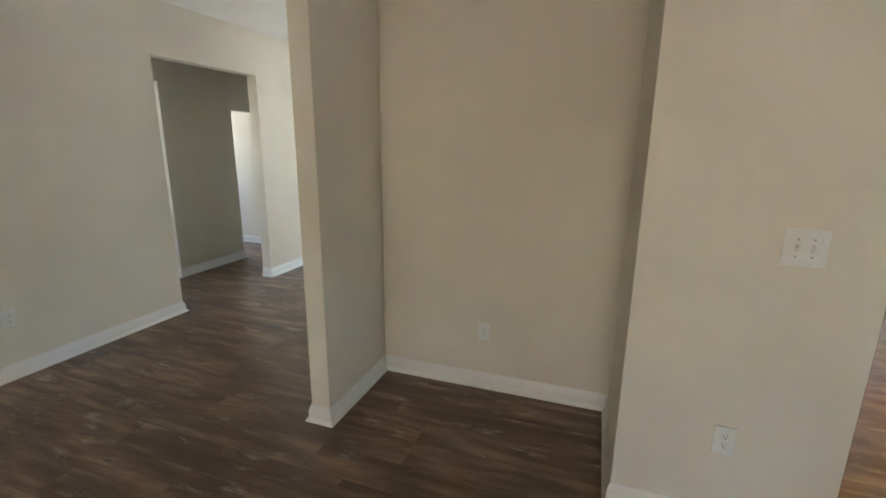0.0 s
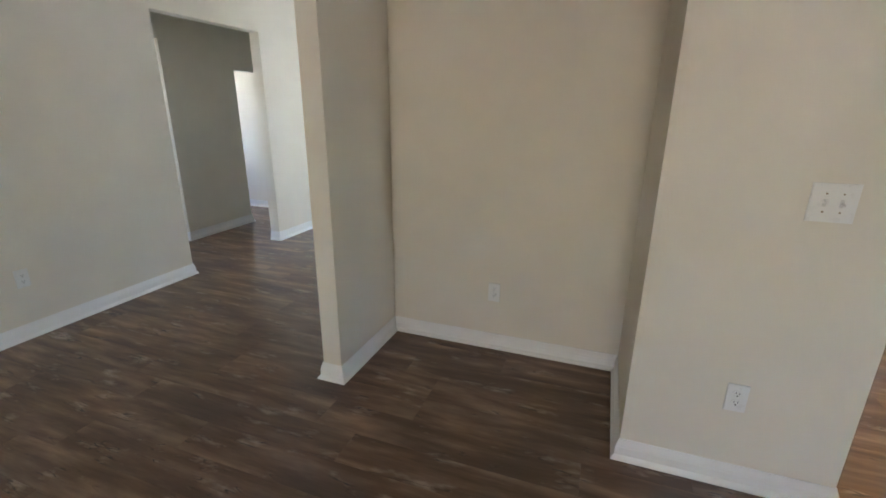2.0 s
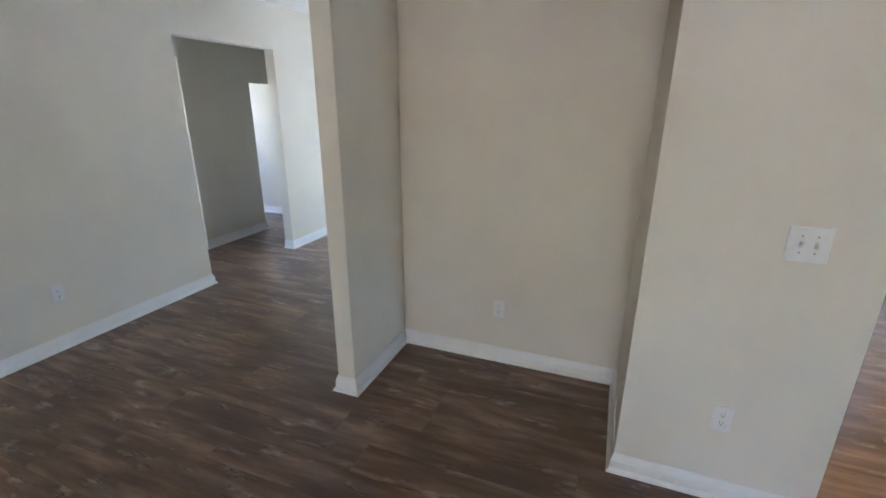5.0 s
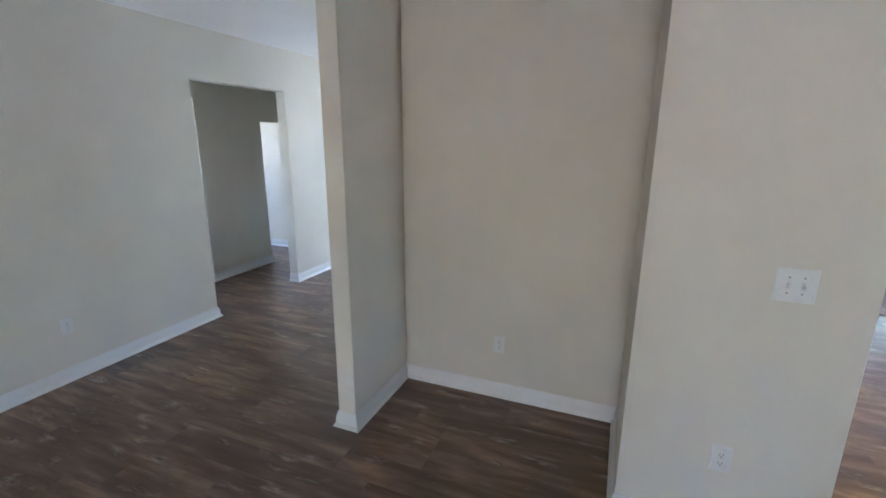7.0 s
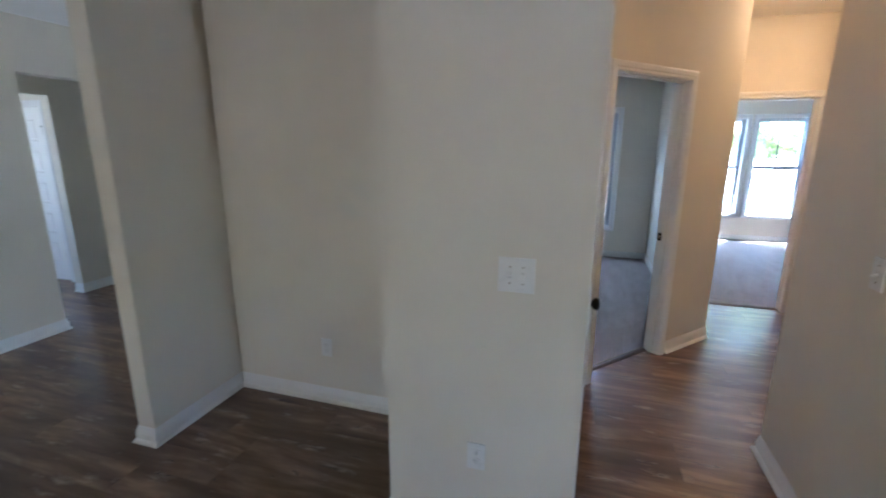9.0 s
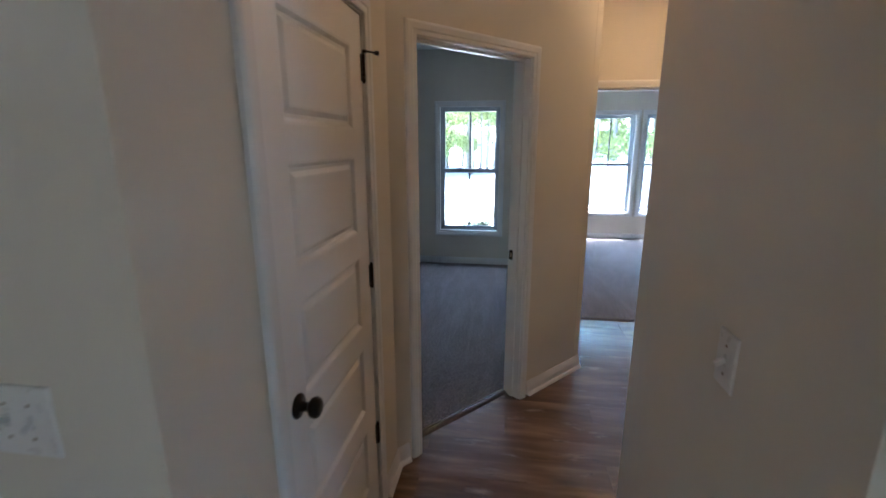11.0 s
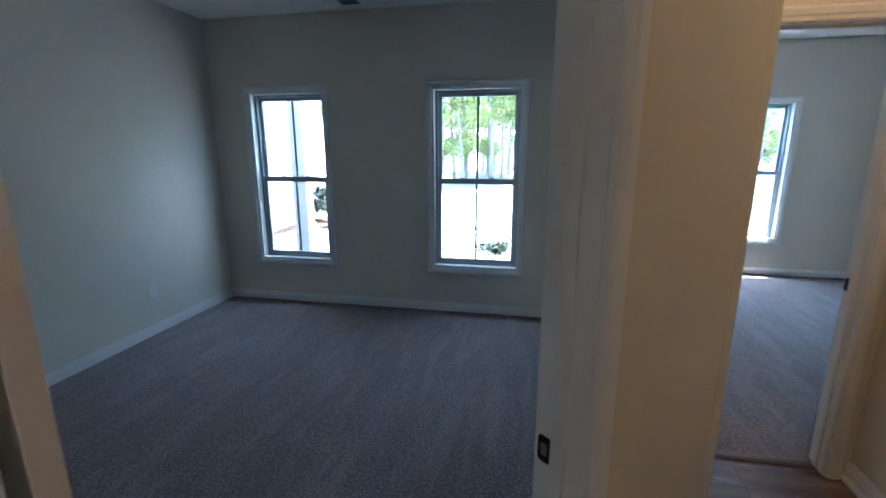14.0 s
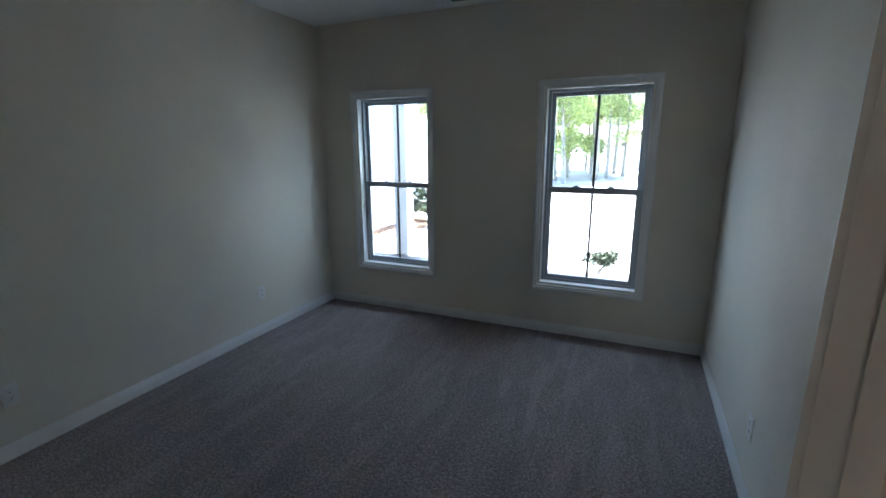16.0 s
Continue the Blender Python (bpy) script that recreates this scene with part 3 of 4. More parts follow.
door_leaf("door_far", far_m @ Matrix.Translation((0.012, T + 0.022, 0.02)) @ pose(0, 0, 0, 0, 0, 100) @ Matrix.Diagonal((1, -1, 1, 1)), 0.728, 2.016, (0.30, 1.06, 1.82), "white five-panel door standing open in the far bedroom", 0.93)

# side door in the hall's other wall: seen from -x, local x along -y
side_m = rail_frame(3.22, E1, (0, -1))
doorway("door_frame_side", side_m, E1 - E0, 2.05, T, "white side door frame in the hall", back=False, stop=0.05)
door_leaf("door_side", side_m @ Matrix.Translation((0.021, 0.004, 0.012)), E1 - E0 - 0.042, 2.015, (0.32, 1.07, 1.82), "closed white five-panel side door with black hinges", 0.93, -0.006)

# closed door beyond the living room's opening
pass_m = rail_frame(-5.33, 3.97, (1, 0))
doorway("door_frame_passage", pass_m, 0.72, 2.03, 0.11, "white door frame beyond the wide opening", back=False, stop=0.05)
door_leaf("door_passage", pass_m @ Matrix.Translation((0.699, 0.004, 0.012)) @ Matrix.Diagonal((-1, 1, 1, 1)), 0.678, 1.995, (0.29, 1.0, 1.73), "closed white five-panel door with dark hinges", 0.93, -0.006, True)

# ---- thresholds ----


def threshold(m, length, width, label):
    ob = thing("threshold", m, label, "threshold", kind="structure")
    prof = [(-width / 2, 0.0), (-width / 2 + 0.008, 0.008), (0, 0.013), (width / 2 - 0.008, 0.012), (width / 2, 0.004), (width / 2, 0.0)]
    bm = bmesh.new()
    ends = [[bm.verts.new((x, y, z)) for y, z in prof] for x in (0, length)]
    for a in range(len(prof)):
        b = (a + 1) % len(prof)
        bm.faces.new((ends[0][a], ends[0][b], ends[1][b], ends[1][a]))
    bm.faces.new(ends[0])
    bm.faces.new(ends[1][::-1])
    bmesh.ops.recalc_face_normals(bm, faces=bm.faces)
    part("strip", bm, STRIP, ob)
    lip = box(bmesh.new(), 0.0, length, width / 2 - 0.004, width / 2 + 0.005, 0.006, 0.0155, 0.002)
    part("lip", lip, STEEL, ob, "thin brass-coloured edge")
    return ob


threshold(SLANT @ Matrix.Translation((S0 + 0.018, 0.112, 0)), S1 - S0 - 0.036, 0.042, "dark brown transition strip at the bedroom carpet")
threshold(far_m @ Matrix.Translation((0.018, 0.055, 0)), 0.734, 0.042, "dark brown transition strip at the far carpet")

# ---- windows ----


GRID = plain("dark_grid_bar", (0.045, 0.05, 0.055), 0.6)


def window(name, x0, x1, y, label):
    """A double-hung window of white vinyl: y is the room's wall face."""
    w, (z0, z1) = x1 - x0, VZ
    ob = thing(name, Matrix.Translation((x0, y, 0)), label, "window", "double-hung bedroom windows", "structure")
    part("casing", casing_mesh(0, w, z1, z0, 0.82), TRIM, ob, "white moulded window casing")
    bm = bmesh.new()
    d0, d1 = 0.001, 0.075
    box(bm, -0.001, 0.014, d0, d1, z0, z1, 0.001)
    box(bm, w - 0.014, w + 0.001, d0, d1, z0, z1, 0.001)
    box(bm, 0.014, w - 0.014, d0, d1, z1 - 0.014, z1 + 0.001, 0.001)
    box(bm, 0.014, w - 0.014, d0, d1, z0 - 0.001, z0 + 0.016, 0.001)
    part("window_sill", bm, TRIM, ob, "white painted window lining")
    fr = bmesh.new()
    f0, f1, e = 0.075, 0.15, 0.034
    box(fr, 0.0, e, f0, f1, z0, z1, 0.003)
    box(fr, w - e, w, f0, f1, z0, z1, 0.003)
    box(fr, e, w - e, f0, f1, z1 - e, z1, 0.003)
    box(fr, e, w - e, f0, f1, z0, z0 + e, 0.003)
    box(fr, e - 0.012, e + 0.004, f0 - 0.006, f0 + 0.006, z0, z1, 0.002)
    box(fr, w - e - 0.004, w - e + 0.012, f0 - 0.006, f0 + 0.006, z0, z1, 0.002)
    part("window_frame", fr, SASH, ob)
    zm = 1.255
    for tag, a, b, ya in (("lower_sash", z0 + e, zm + 0.026, 0.082), ("upper_sash", zm - 0.026, z1 - e, 0.114)):
        s = bmesh.new()
        st = 0.033
        yb = ya + 0.030
        box(s, e, e + st, ya, yb, a, b, 0.003)
        box(s, w - e - st, w - e, ya, yb, a, b, 0.003)
        box(s, e + st, w - e - st, ya, yb, a, a + (0.036 if tag == "lower_sash" else 0.050), 0.003)
        box(s, e + st, w - e - st, ya, yb, b - (0.050 if tag == "lower_sash" else 0.034), b, 0.003)
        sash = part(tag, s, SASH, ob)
        mt = box(bmesh.new(), w / 2 - 0.010, w / 2 + 0.010, ya + 0.010, yb - 0.008, a + 0.034, b - 0.034, 0.002)
        part("muntin", mt, GRID, sash, "thin dark grid bar between the panes")
        for k, (xa, xb) in enumerate(((e + st, w / 2 - 0.010), (w / 2 + 0.010, w - e - st))):
            g = part("pane", box(bmesh.new(), xa - 0.002, xb + 0.002, ya + 0.013, ya + 0.017, a + 0.033, b - 0.033), GLASS, sash, "clear window glass")
            g.visible_shadow = False
        if tag == "lower_sash":
            for fx in (0.33, 0.67):
                lk = bmesh.new()
                cx = w * fx
                box(lk, cx - 0.030, cx + 0.030, ya + 0.004, yb + 0.006, b, b + 0.007, 0.002)
                cylinder(lk, (cx, (ya + yb) / 2 + 0.004, b + 0.011), (0, 0, 1), 0.013, 0.010, 16)
                box(lk, cx - 0.004, cx + 0.026, ya - 0.002, ya + 0.010, b + 0.008, b + 0.016, 0.002)
                part("sash_lock", lk, VINYL, sash, "white cam sash lock")
    return ob


window("window_1", *V1, N0, "white double-hung window facing the porch column")
window("window_2", *V2, N0, "white double-hung window facing shrubs and trees")
window("window_3", *U1, M0, "white double-hung window of a mulled pair")
window("window_4", *U2, M0, "white double-hung window of a mulled pair")

# ---- outlets and switches ----
STRIPGREY = plain("grey_plastic", (0.60, 0.60, 0.585), 0.5)


def screw(bm, x, z, y=-0.0062):
    cylinder(bm, (x, y, z), (0, 1, 0), 0.0032, 0.0014, 12)
    return bm


def cover_mesh(w, h):
    bm = box(bmesh.new(), -w / 2, w / 2, -0.0058, 0.001, -h / 2, h / 2)
    front = [e for e in bm.edges if all(v.co.y < -0.003 for v in e.verts)]
    bmesh.ops.bevel(bm, geom=front, offset=0.0035, segments=3, profile=0.6, affect='EDGES')
    return bm


def outlet(m, label):
    """A duplex outlet on its cover, facing local -y."""
    ob = thing("outlet", m, label, "outlet", "wall outlets")
    part("cover", cover_mesh(0.073, 0.117), PLASTIC, ob)
    part("cover_screw", screw(bmesh.new(), 0, 0), PLASTIC, ob)
    for z in (0.0195, -0.0195):
        bm = cylinder(bmesh.new(), (0, -0.0062, z), (0, 1, 0), 0.0172, 0.0032, 28)
        for v in bm.verts:
            v.co.z = z + max(-0.0135, min(0.0135, v.co.z - z))
        soc = part("socket", bm, PLASTIC, ob)
        slots = bmesh.new()
        box(slots, -0.0075, -0.0055, -0.0084, -0.007, z - 0.001, z + 0.008)
        box(slots, 0.0050, 0.0072, -0.0084, -0.007, z - 0.0005, z + 0.0075)
        cylinder(slots, (0, -0.0077, z - 0.0075), (0, 1, 0), 0.0028, 0.0014, 12)
        part("slots", slots, DARKSLOT, soc, "dark plug slots")
    return ob


def switch(m, gangs, ups, label):
    ob = thing("light_switch", m, label, "light switch", "wall switches")
    w = 0.073 + 0.046 * (gangs - 1)
    extra = 0.010 if gangs == 2 else 0.0
    part("cover", cover_mesh(w + extra, 0.117 + extra), PLASTIC, ob)
    for g in range(gangs):
        x = (g - (gangs - 1) / 2) * 0.046
        for z in (0.030, -0.030):
            part("cover_screw", screw(bmesh.new(), x, z), STEEL, ob, "small metal screw")
        part("toggle_slot", box(bmesh.new(), x - 0.0052, x + 0.0052, -0.0066, -0.005, -0.0125, 0.0125, 0.0005), STRIPGREY, ob, "grey slot round the toggle")
        tg = box(bmesh.new(), -0.0045, 0.0045, -0.021, 0.0, -0.0052, 0.0052, 0.0012)
        tg.transform(Matrix.Translation((x, -0.0055, 0)) @ Matrix.Rotation(radians(-28 if ups[g] else 28), 4, 'X'))
        part("toggle", tg, PLASTIC, ob)
    return ob


SOUTH, EAST, WEST = (lambda x, y, z: rail_frame(x, y, (1, 0)) @ Matrix.Translation((0, 0, z))), (lambda x, y, z: rail_frame(x, y, (0, 1)) @ Matrix.Translation((0, 0, z))), (lambda x, y, z: rail_frame(x, y, (0, -1)) @ Matrix.Translation((0, 0, z)))
outlet(SOUTH(0.806, 1.94, 0.40), "white duplex outlet under the double switch")
outlet(SOUTH(-0.32, 2.66, 0.376), "white duplex outlet low on the alcove wall")
outlet(EAST(-3.165, 1.74, 0.397), "white duplex outlet on the living room wall")
outlet(EAST(-1.43, 6.253, 0.385), "white duplex outlet on the bedroom wall")
outlet(EAST(-1.43, 4.52, 0.36), "white duplex outlet on the bedroom wall")
outlet(WEST(2.08, 5.72, 0.36), "white duplex outlet beside the bedroom window wall")
outlet(WEST(2.08, 5.14, 0.38), "white duplex outlet beside the bedroom window wall")
switch(SOUTH(0.936, 1.94, 1.168), 2, (True, False), "white double toggle switch on the wall end")
switch(WEST(2.15, 2.30, 1.18), 1, (False,), "white single toggle switch at the hall entrance")
switch(WEST(3.22, 5.06, 1.135), 1, (False,), "white single toggle switch near the far doorway")

# ---- ceiling fixtures ----


def ceiling_vent(x, y):
    ob = thing("ceiling_vent", Matrix.Translation((x, y, H2)), "white louvred air register in the ceiling", "vent", "ceiling registers")
    bm = bmesh.new()
    a, b = 0.18, 0.095
    for bx in ((-a, a, -b, -b + 0.022), (-a, a, b - 0.022, b), (-a, -a + 0.022, -b + 0.022, b - 0.022), (a - 0.022, a, -b + 0.022, b - 0.022)):
        box(bm, *bx, -0.008, 0.0, 0.002)
    part("frame", bm, VINYL, ob)
    # Flat dark sheet; the duct's shade is put into its colour.
    part("backing", box(bmesh.new(), -a + 0.02, a - 0.02, -b + 0.02, b - 0.02, -0.0015, -0.0003), DARKSLOT, ob, "dark sheet standing in for the shaded duct")
    for k in range(10):
        xk = -a + 0.037 + k * 0.0318
        s = box(bmesh.new(), -0.0006, 0.0006, -b + 0.02, b - 0.02, -0.009, 0.009)
        s.transform(Matrix.Translation((xk, 0, -0.010)) @ Matrix.Rotation(radians(52 if k < 5 else -52), 4, 'Y'))
        part("slat", s, VINYL, ob)
    return ob


ceiling_vent(0.05, 7.03)
ceiling_vent(3.68, 8.98)


def dome_light(x, y, z, glow_mat):
    """A flush ceiling light: metal pan, glowing glass bowl, finial."""
    ob = thing("ceiling_light", Matrix.Translation((x, y, z)), "lit round flush ceiling light with warm glass bowl", "ceiling light", "flush hall lights")
    pan = bmesh.new()
    cylinder(pan, (0, 0, -0.0125), (0, 0, 1), 0.150, 0.025, 40, 0.158)
    part("pan", pan, BLACK, ob, "dark metal pan", True)
    bm = bmesh.new()
    n, rings = 36, []
    for k in range(8):
        a = k / 8 * math.pi / 2
        r, d = 0.142 * math.cos(a), -0.026 - 0.052 * math.sin(a)
        rings.append([bm.verts.new((r * math.cos(2 * math.pi * j / n), r * math.sin(2 * math.pi * j / n), d)) for j in range(n)])
    tip = bm.verts.new((0, 0, -0.078))
    for r0, r1 in zip(rings, rings[1:]):
        for j in range(n):
            bm.faces.new((r0[j], r0[(j + 1) % n], r1[(j + 1) % n], r1[j]))
    for j in range(n):
        bm.faces.new((rings[-1][j], rings[-1][(j + 1) % n], tip))
    bmesh.ops.recalc_face_normals(bm, faces=bm.faces)
    part("bowl", bm, glow_mat, ob, "glowing frosted glass bowl", True)
    part("finial", cylinder(bmesh.new(), (0, 0, -0.086), (0, 0, 1), 0.008, 0.018, 14), BLACK, ob, "small dark finial")
    return ob


dome_light(2.73, 4.62, H2, LAMPGLOW)
dome_light(1.70, 2.85, H2, DIMGLOW)

MULCH = plain("bark_mulch", (0.32, 0.20, 0.12), 0.9, scale=30.0, grain=0.01, vary=0.4)

# ---- outdoors ----
tagged(solid("ground", box(bmesh.new(), -600, 600, -600, 600, -0.9, -0.4), GROUND), "sunlit pale mulch and dry lawn", "ground", kind="structure")


def boards(bm, x0, x1, y0, y1, z0, z1, pitch):
    """Lapped siding boards over a wall face."""
    k = 0
    z = z0
    while z < z1 - 0.01:
        h = min(pitch, z1 - z)
        box(bm, x0, x1, y0, y1, z, z + h - 0.006)
        z += pitch
        k += 1
    return bm


garage = thing("garage_wing", Matrix.Identity(4), "white sided garage wing across the porch", "house wing", kind="structure")
part("wall", box(bmesh.new(), -9.0, -4.02, 7.45, 14.5, -0.4, 3.0), SIDING, garage)
part("siding", boards(bmesh.new(), -4.02, -4.0, 7.45, 14.5, -0.25, 2.95, 0.18), SIDING, garage)
part("roof", prism(bmesh.new(), [(-9.3, 7.45), (-3.7, 7.45), (-3.7, 14.8), (-9.3, 14.8)], 3.0, 3.12), SHINGLE, garage)
porch = thing("porch", Matrix.Identity(4), "square porch column toned blue-grey for shade, under the porch beam", "porch", kind="structure")
col = bmesh.new()
box(col, -1.88, -1.66, 9.40, 9.60, -0.4, 2.75, 0.006)
part("column", col, SHADED_COLUMN, porch)
cb = bmesh.new()
box(cb, -1.91, -1.63, 9.37, 9.63, -0.4, -0.18, 0.006)
part("column_base", cb, SHADED_COLUMN, porch)
part("beam", box(bmesh.new(), -3.98, -1.25, 9.38, 9.62, 2.75, 3.0, 0.006), VINYL, porch)
# Unseen roof, carried out past the column to keep it in shade.
part("roof", box(bmesh.new(), -3.69, -1.2, 7.80, 10.1, 3.0, 3.1), SHINGLE, porch)
part("floor", box(bmesh.new(), -3.98, -1.5, 7.42, 9.75, -0.4, -0.15), SIDING, porch)
eave = thing("eave", Matrix.Identity(4), "white soffit and eave along the house front", "eave", kind="structure")
part("soffit", box(bmesh.new(), -1.6, 2.2, 7.40, 7.78, H2 + 0.05, H2 + 0.2), VINYL, eave)
part("soffit", box(bmesh.new(), 2.0, 5.9, 9.40, 9.80, H2 + 0.05, H2 + 0.2), VINYL, eave)

leaf_rng = random.Random(11)


def leaf_cards(bm, centre, radius, count, size, rng, flat=0.8):
    """Many small folded leaves scattered in an uneven clump."""
    for _ in range(count):
        d = Vector((rng.gauss(0, 1), rng.gauss(0, 1), rng.gauss(0, 1))).normalized() * radius * rng.random() ** 0.45
        d.z *= flat
        c = Vector(centre) + d
        q = Euler((rng.uniform(-1.2, 1.2), rng.uniform(-1.2, 1.2), rng.uniform(0, 6.28))).to_matrix()
        s = size * rng.uniform(0.6, 1.4)
        pts = [(-s, 0, 0), (-0.1 * s, 0.42 * s, 0.12 * s), (s, 0, 0), (-0.1 * s, -0.42 * s, 0.12 * s)]
        vs = [bm.verts.new(c + q @ Vector(p)) for p in pts]
        bm.faces.new((vs[0], vs[3], vs[2]))
        bm.faces.new((vs[0], vs[2], vs[1]))


def limb(bm, a, b, r0, r1, sides=7):
    a, b = Vector(a), Vector(b)
    q = (b - a).to_track_quat("Z", "Y").to_matrix()
    rings = [[bm.verts.new(p + q @ Vector((r * math.cos(6.2832 * k / sides), r * math.sin(6.2832 * k / sides), 0))) for k in range(sides)] for p, r in ((a, r0), (b, r1))]
    for k in range(sides):
        bm.faces.new((rings[0][k], rings[0][(k + 1) % sides], rings[1][(k + 1) % sides], rings[1][k]))
    bm.faces.new(rings[1])


def tree(seed, height, low, spread, label):
    rng = random.Random(seed)
    ob = thing("tree", Matrix.Identity(4), label, "tree", "trees behind the lawn")
    tr, cr = bmesh.new(), bmesh.new()
    p = Vector((0, 0, -0.05))
    r = height * 0.014
    steps = 6
    for k in range(steps):
        q = p + Vector((rng.uniform(-0.15, 0.15), rng.uniform(-0.15, 0.15), height * 0.95 / steps))
        limb(tr, p, q, r * (1 - k / steps * 0.85), r * (1 - (k + 1) / steps * 0.85))
        p = q
    for k in range(15):
        f = low + (0.98 - low) * (k + rng.random()) / 15
        base = Vector((0, 0, height * f * 0.95))
        ang = rng.uniform(0, 6.28)
        reach = spread * (1.05 - 0.6 * f) * rng.uniform(0.6, 1.1)
        tip = base + Vector((math.cos(ang) * reach, math.sin(ang) * reach, reach * rng.uniform(0.05, 0.6)))
        limb(tr, base, tip, r * 0.3, r * 0.08, 5)
        for s in (0.55, 0.85, 1.1):
            leaf_cards(cr, base.lerp(tip, s) + Vector((rng.uniform(-0.3, 0.3), rng.uniform(-0.3, 0.3), 0)), spread * 0.33 * rng.uniform(0.7, 1.2), 210, 0.092, rng)
    part("trunk", tr, BARK, ob)
    part("crown", cr, LEAF, ob, "yellow-green summer leaves")
    return ob


kinds = [tree(3, 11.0, 0.30, 2.6, "tall leafy tree with a slim pale trunk"), tree(7, 9.0, 0.16, 2.4, "leafy young tree with low branches"), tree(9, 13.0, 0.42, 2.2, "tall slender tree with a bare lower trunk")]
spots = [(-5.6, 31, 0), (-4.1, 29, 2), (-2.7, 33, 1), (-1.6, 36, 2), (0.4, 47, 1), (-6.8, 35, 2), (-3.4, 38, 0), (2.2, 49, 0),
         (6.5, 23, 1), (8.2, 25, 2), (9.6, 22, 0), (11.0, 26, 1), (12.4, 23, 2), (7.4, 29, 0), (13.8, 27, 1), (10.4, 31, 2), (5.2, 27, 0), (15.5, 25, 0), (-2.2, 28, 1), (-4.9, 26, 0), (-0.9, 31, 2), (-3.2, 25, 2), (-6.2, 27, 1), (8.9, 20, 1), (6.9, 26, 2), (-9.0, 33, 1), (-12.0, 30, 0),
         (0.5, 35, 0), (-0.2, 38, 0), (-1.4, 40, 1), (-2.6, 42, 0), (-4.2, 41, 1), (-0.4, 33, 1), (-3.0, 30, 1), (-5.4, 38, 1), (7.0, 33, 0), (8.6, 34, 1), (10.0, 35, 0), (11.8, 34, 1), (9.4, 28, 0), (7.9, 22, 1), (6.0, 31, 1), (12.6, 30, 0), (5.4, 23, 1)]
used = set()
for x, y, k in spots:
    m = Matrix.Translation((x, y, -0.4)) @ pose(0, 0, 0, 0, 0, leaf_rng.uniform(0, 360))
    if k in used:
        copy_thing(kinds[k], m)
    else:
        kinds[k].matrix_world = m
        used.add(k)


def shrub(x, y, radius, count, label, tall=1.0, leaves=None):
    rng = random.Random(int(x * 100 + y * 10))
    ob = thing("shrub", Matrix.Translation((x, y, -0.4)), label, "shrub", "shrubs in the mulch bed")
    st, fo = bmesh.new(), bmesh.new()
    for k in range(7):
        a = rng.uniform(0, 6.28)
        tip = (math.cos(a) * radius * 0.7, math.sin(a) * radius * 0.7, radius * rng.uniform(0.6, 1.3) * tall)
        limb(st, (0, 0, 0), tip, 0.012, 0.004, 5)
        leaf_cards(fo, tip, radius * 0.5, count // 7, radius * 0.10, rng)
    part("stems", st, BARK, ob)
    part("foliage", fo, leaves or SHRUB, ob)
    return ob


shrub(1.04, 10.75, 0.27, 1600, "round green shrub in pale mulch")
shrub(1.25, 12.0, 0.20, 420, "small yellow-green shrub in pale mulch", 1.6, LEAF)
shrub(0.55, 13.0, 0.16, 300, "small yellow-green shrub in pale mulch", 1.6, LEAF)
shrub(1.05, 13.6, 0.15, 300, "small yellow-green shrub in pale mulch", 1.6, LEAF)
shrub(0.15, 12.4, 0.14, 120, "small yellow-green shrub in pale mulch", 1.6, LEAF)
shrub(-3.45, 13.9, 0.50, 2600, "tall dark green shrub beside the garage wing", 1.4)
mulch = bmesh.new()
mulch_rng = random.Random(21)
for _ in range(900):
    mx, my = -3.98 + 0.55 * mulch_rng.random() ** 1.4, mulch_rng.uniform(10.6, 14.4)
    mz = -0.40 + 0.10 * max(0.0, 1 - (mx + 3.98) / 0.55)
    w = mulch_rng.uniform(0.015, 0.04)
    chip = Matrix.Translation((mx, my, mz + 0.012)) @ Euler((mulch_rng.uniform(-0.5, 0.5), mulch_rng.uniform(-0.5, 0.5), mulch_rng.uniform(0, 6.28))).to_matrix().to_4x4()
    vs = [mulch.verts.new(chip @ Vector(c)) for c in ((-2 * w, -w, 0), (2 * w, -w, 0), (2 * w, w, 0), (-2 * w, w, 0), (0, 0, 0.9 * w))]
    for k in range(4):
        mulch.faces.new((vs[k], vs[(k + 1) % 4], vs[4]))
    mulch.faces.new(vs[3::-1])
prism(mulch, [(-3.99, 10.5), (-3.40, 10.5), (-3.40, 14.5), (-3.99, 14.5)], -0.41, -0.385)
tagged(solid("mulch_bed", mulch, MULCH), "orange-brown bark mulch along the garage wing", "mulch", kind="stuff")

fence = thing("fence", Matrix.Translation((0, 16.0, -0.4)), "white vinyl privacy fence behind the far bedroom", "fence", kind="structure")
post = box(bmesh.new(), -0.06, 0.06, -0.06, 0.06, 0, 1.52, 0.008)
first_post = part("post", post, VINYL, fence)
slat = box(bmesh.new(), -0.072, 0.072, -0.012, 0.012, 0.06, 1.38, 0.004)
first_slat = part("slat", slat, VINYL, fence)
for k in range(5):
    x = 3.6 + k * 2.4
    ob = first_post if k == 0 else new("post", first_post.data)
    ob.parent, ob.location = fence, (x, 0, 0)
    if k < 4:
        rail = part("rail", box(bmesh.new(), x + 0.06, x + 2.34, -0.025, 0.025, 1.36, 1.45, 0.006), VINYL, fence)
        for j in range(15):
            sl = first_slat if (k == 0 and j == 0) else new("slat", first_slat.data)
            sl.parent, sl.location = fence, (x + 0.145 + j * 0.151, 0, 0)

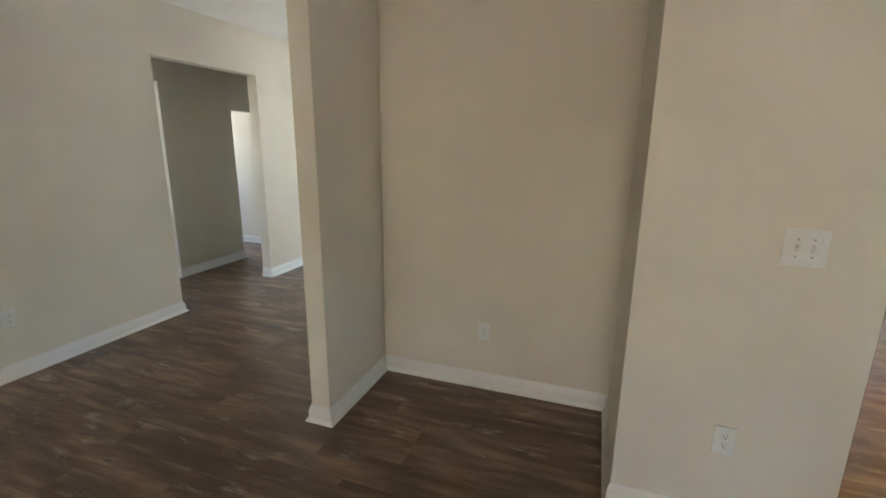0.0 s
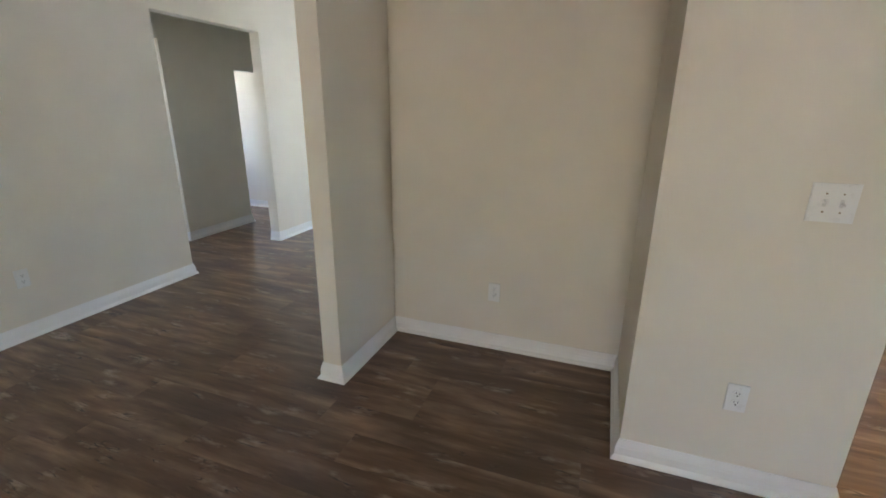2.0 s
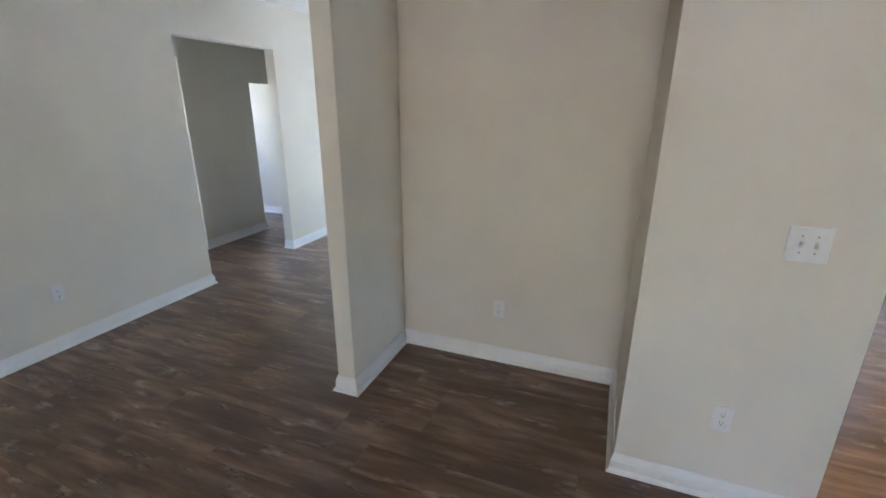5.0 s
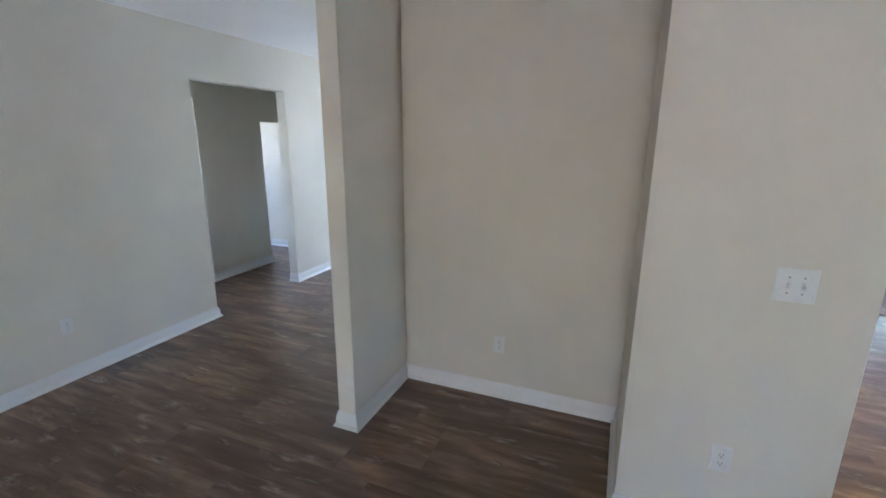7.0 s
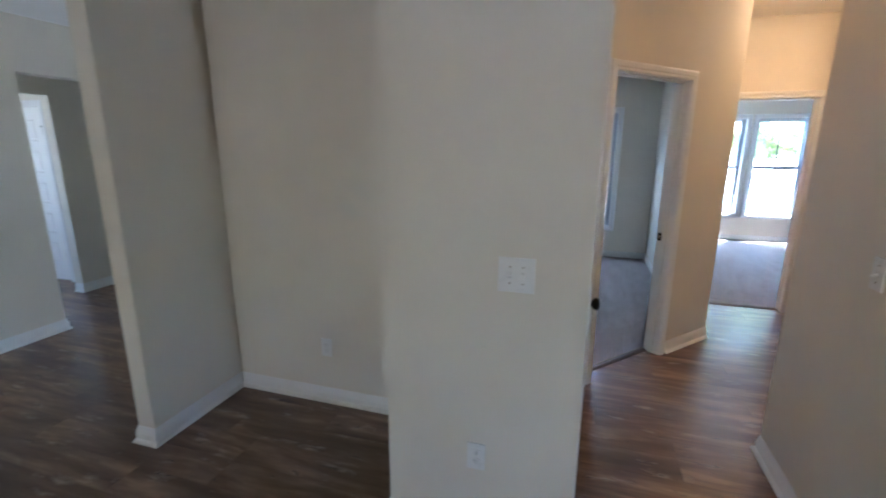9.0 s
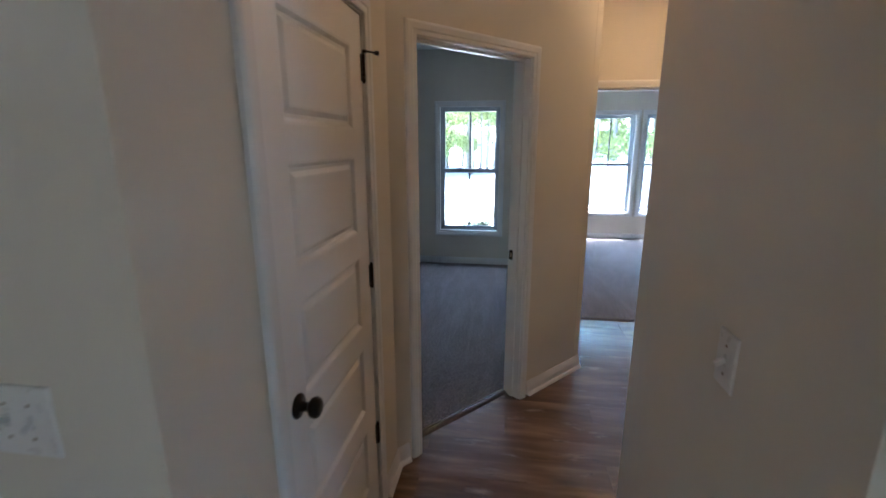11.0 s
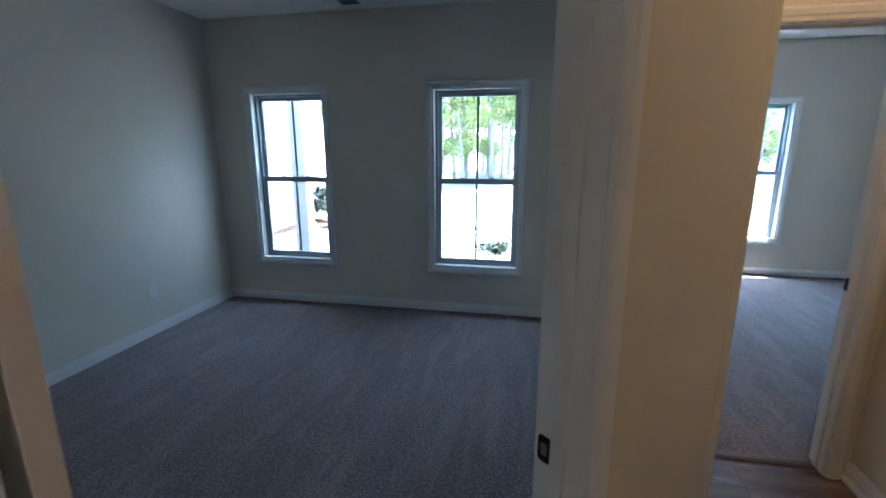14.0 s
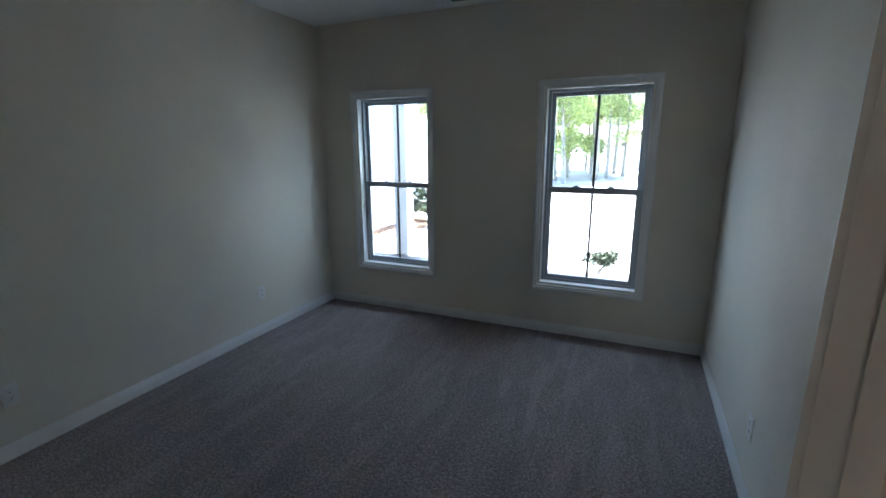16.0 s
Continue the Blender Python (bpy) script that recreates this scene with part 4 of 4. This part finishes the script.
house = thing("neighbour_house", Matrix.Translation((-1.0, 44, -0.4)), "white single-storey house far behind the lawn", "house", kind="structure")
part("wall", box(bmesh.new(), 0, 12, 0, 8, 0, 3.2), SIDING, house)
rf = bmesh.new()
ends = [[rf.verts.new((x, y, z)) for y, z in ((-0.4, 3.2), (4, 5.4), (8.4, 3.2))] for x in (-0.4, 12.4)]
rf.faces.new(ends[0])
rf.faces.new(ends[1][::-1])
for a in range(3):
    rf.faces.new((ends[0][a], ends[0][(a + 1) % 3], ends[1][(a + 1) % 3], ends[1][a]))
bmesh.ops.recalc_face_normals(rf, faces=rf.faces)
part("roof", rf, SIDING, house, "pale sunlit roof")
for k in range(4):
    wi = part("window", box(bmesh.new(), 0.9 + k * 2.8, 1.5 + k * 2.8, -0.05, 0.0, 1.9, 2.2), SHINGLE, house, "small dark window")
    part("frame", box(bmesh.new(), 0.84 + k * 2.8, 1.56 + k * 2.8, -0.03, 0.01, 1.84, 2.26), VINYL, wi)

# ---- carpet and planks ----
bed = prism(bmesh.new(), [(-1.43, 3.40), (1.10, 3.40), tuple(P0 + D * 0.0 + Vector((-D.y, D.x)) * 0.13), tuple(P1 + Vector((-D.y, D.x)) * 0.13), (2.08, 4.6), (2.08, 7.245), (-1.43, 7.245)], -0.01, 0.012)
tagged(solid("carpet", bed, CARPET), "grey-brown cut-pile carpet over the bedroom floor", "carpet", kind="structure")
tagged(solid("carpet", box(bmesh.new(), 2.2, 5.45, 5.47, 9.24, -0.01, 0.012), CARPET), "grey-brown cut-pile carpet over the far bedroom floor", "carpet", kind="structure")

PLANK_W, PLANK_L = 0.18, 1.22
floor = thing("floor", Matrix.Identity(4), "dark brown wood-look vinyl plank floor with pale scuffs", "floor", kind="structure")
plank_meshes = {}


def plank_mesh(length):
    """One plank with eased upper edges, shared by planks of the same length."""
    key = round(length, 2)
    if key not in plank_meshes:
        bm = bmesh.new()
        a, b, e = key / 2 - 0.0002, PLANK_W / 2 - 0.0002, 0.0005
        rows = [[(-a, -b, -0.01), (a, -b, -0.01), (a, b, -0.01), (-a, b, -0.01)], [(-a, -b, -e), (a, -b, -e), (a, b, -e), (-a, b, -e)],
                [(-a + e, -b + e, 0), (a - e, -b + e, 0), (a - e, b - e, 0), (-a + e, b - e, 0)]]
        rings = [[bm.verts.new(c) for c in r] for r in rows]
        for r0, r1 in zip(rings, rings[1:]):
            for k in range(4):
                bm.faces.new((r0[k], r0[(k + 1) % 4], r1[(k + 1) % 4], r1[k]))
        bm.faces.new(rings[2])
        mesh = bpy.data.meshes.new("plank")
        bm.to_mesh(mesh)
        bm.free()
        mesh.materials.append(LVP)
        plank_meshes[key] = mesh
    return plank_meshes[key]


rng = random.Random(5)
rest_v, rest_f, near_count = [], [], 0
for row in range(81):
    y = -7.16 + (row + 0.5) * PLANK_W
    x = -6.3 - rng.choice((0.0, 0.31, 0.52, 0.74, 0.93))
    while x < 5.1:
        x0, x1 = x, x + PLANK_L
        x = x1
        mid = (x0 + x1) / 2
        in_bedroom = (-1.4 < x0 and x1 < 1.3 and y > 2.75) or (x1 < 2.0 and x0 > -1.4 and y > 4.4) or y > 5.6 and x0 > -1.5 or (x0 > 3.3 and y > 3.0)
        if in_bedroom or x0 < -6.35:
            continue
        near = -0.2 < y < 5.6 and -4.3 < mid < 3.3 and near_count < 300
        if near:
            near_count += 1
            ob = new("plank", plank_mesh(PLANK_L))
            ob.location = (mid, y, 0)
            ob.parent = floor
        else:
            base = len(rest_v)
            src = plank_mesh(PLANK_L)
            rest_v += [(v.co.x + mid, v.co.y + y, v.co.z) for v in src.vertices]
            rest_f += [tuple(base + i for i in p.vertices) for p in src.polygons]
rest = bpy.data.meshes.new("plank_field")
rest.from_pydata(rest_v, [], rest_f)
rest.materials.append(LVP)
rest_ob = new("plank_field", rest)
rest_ob.parent = floor
tagged(rest_ob, kind="stuff")
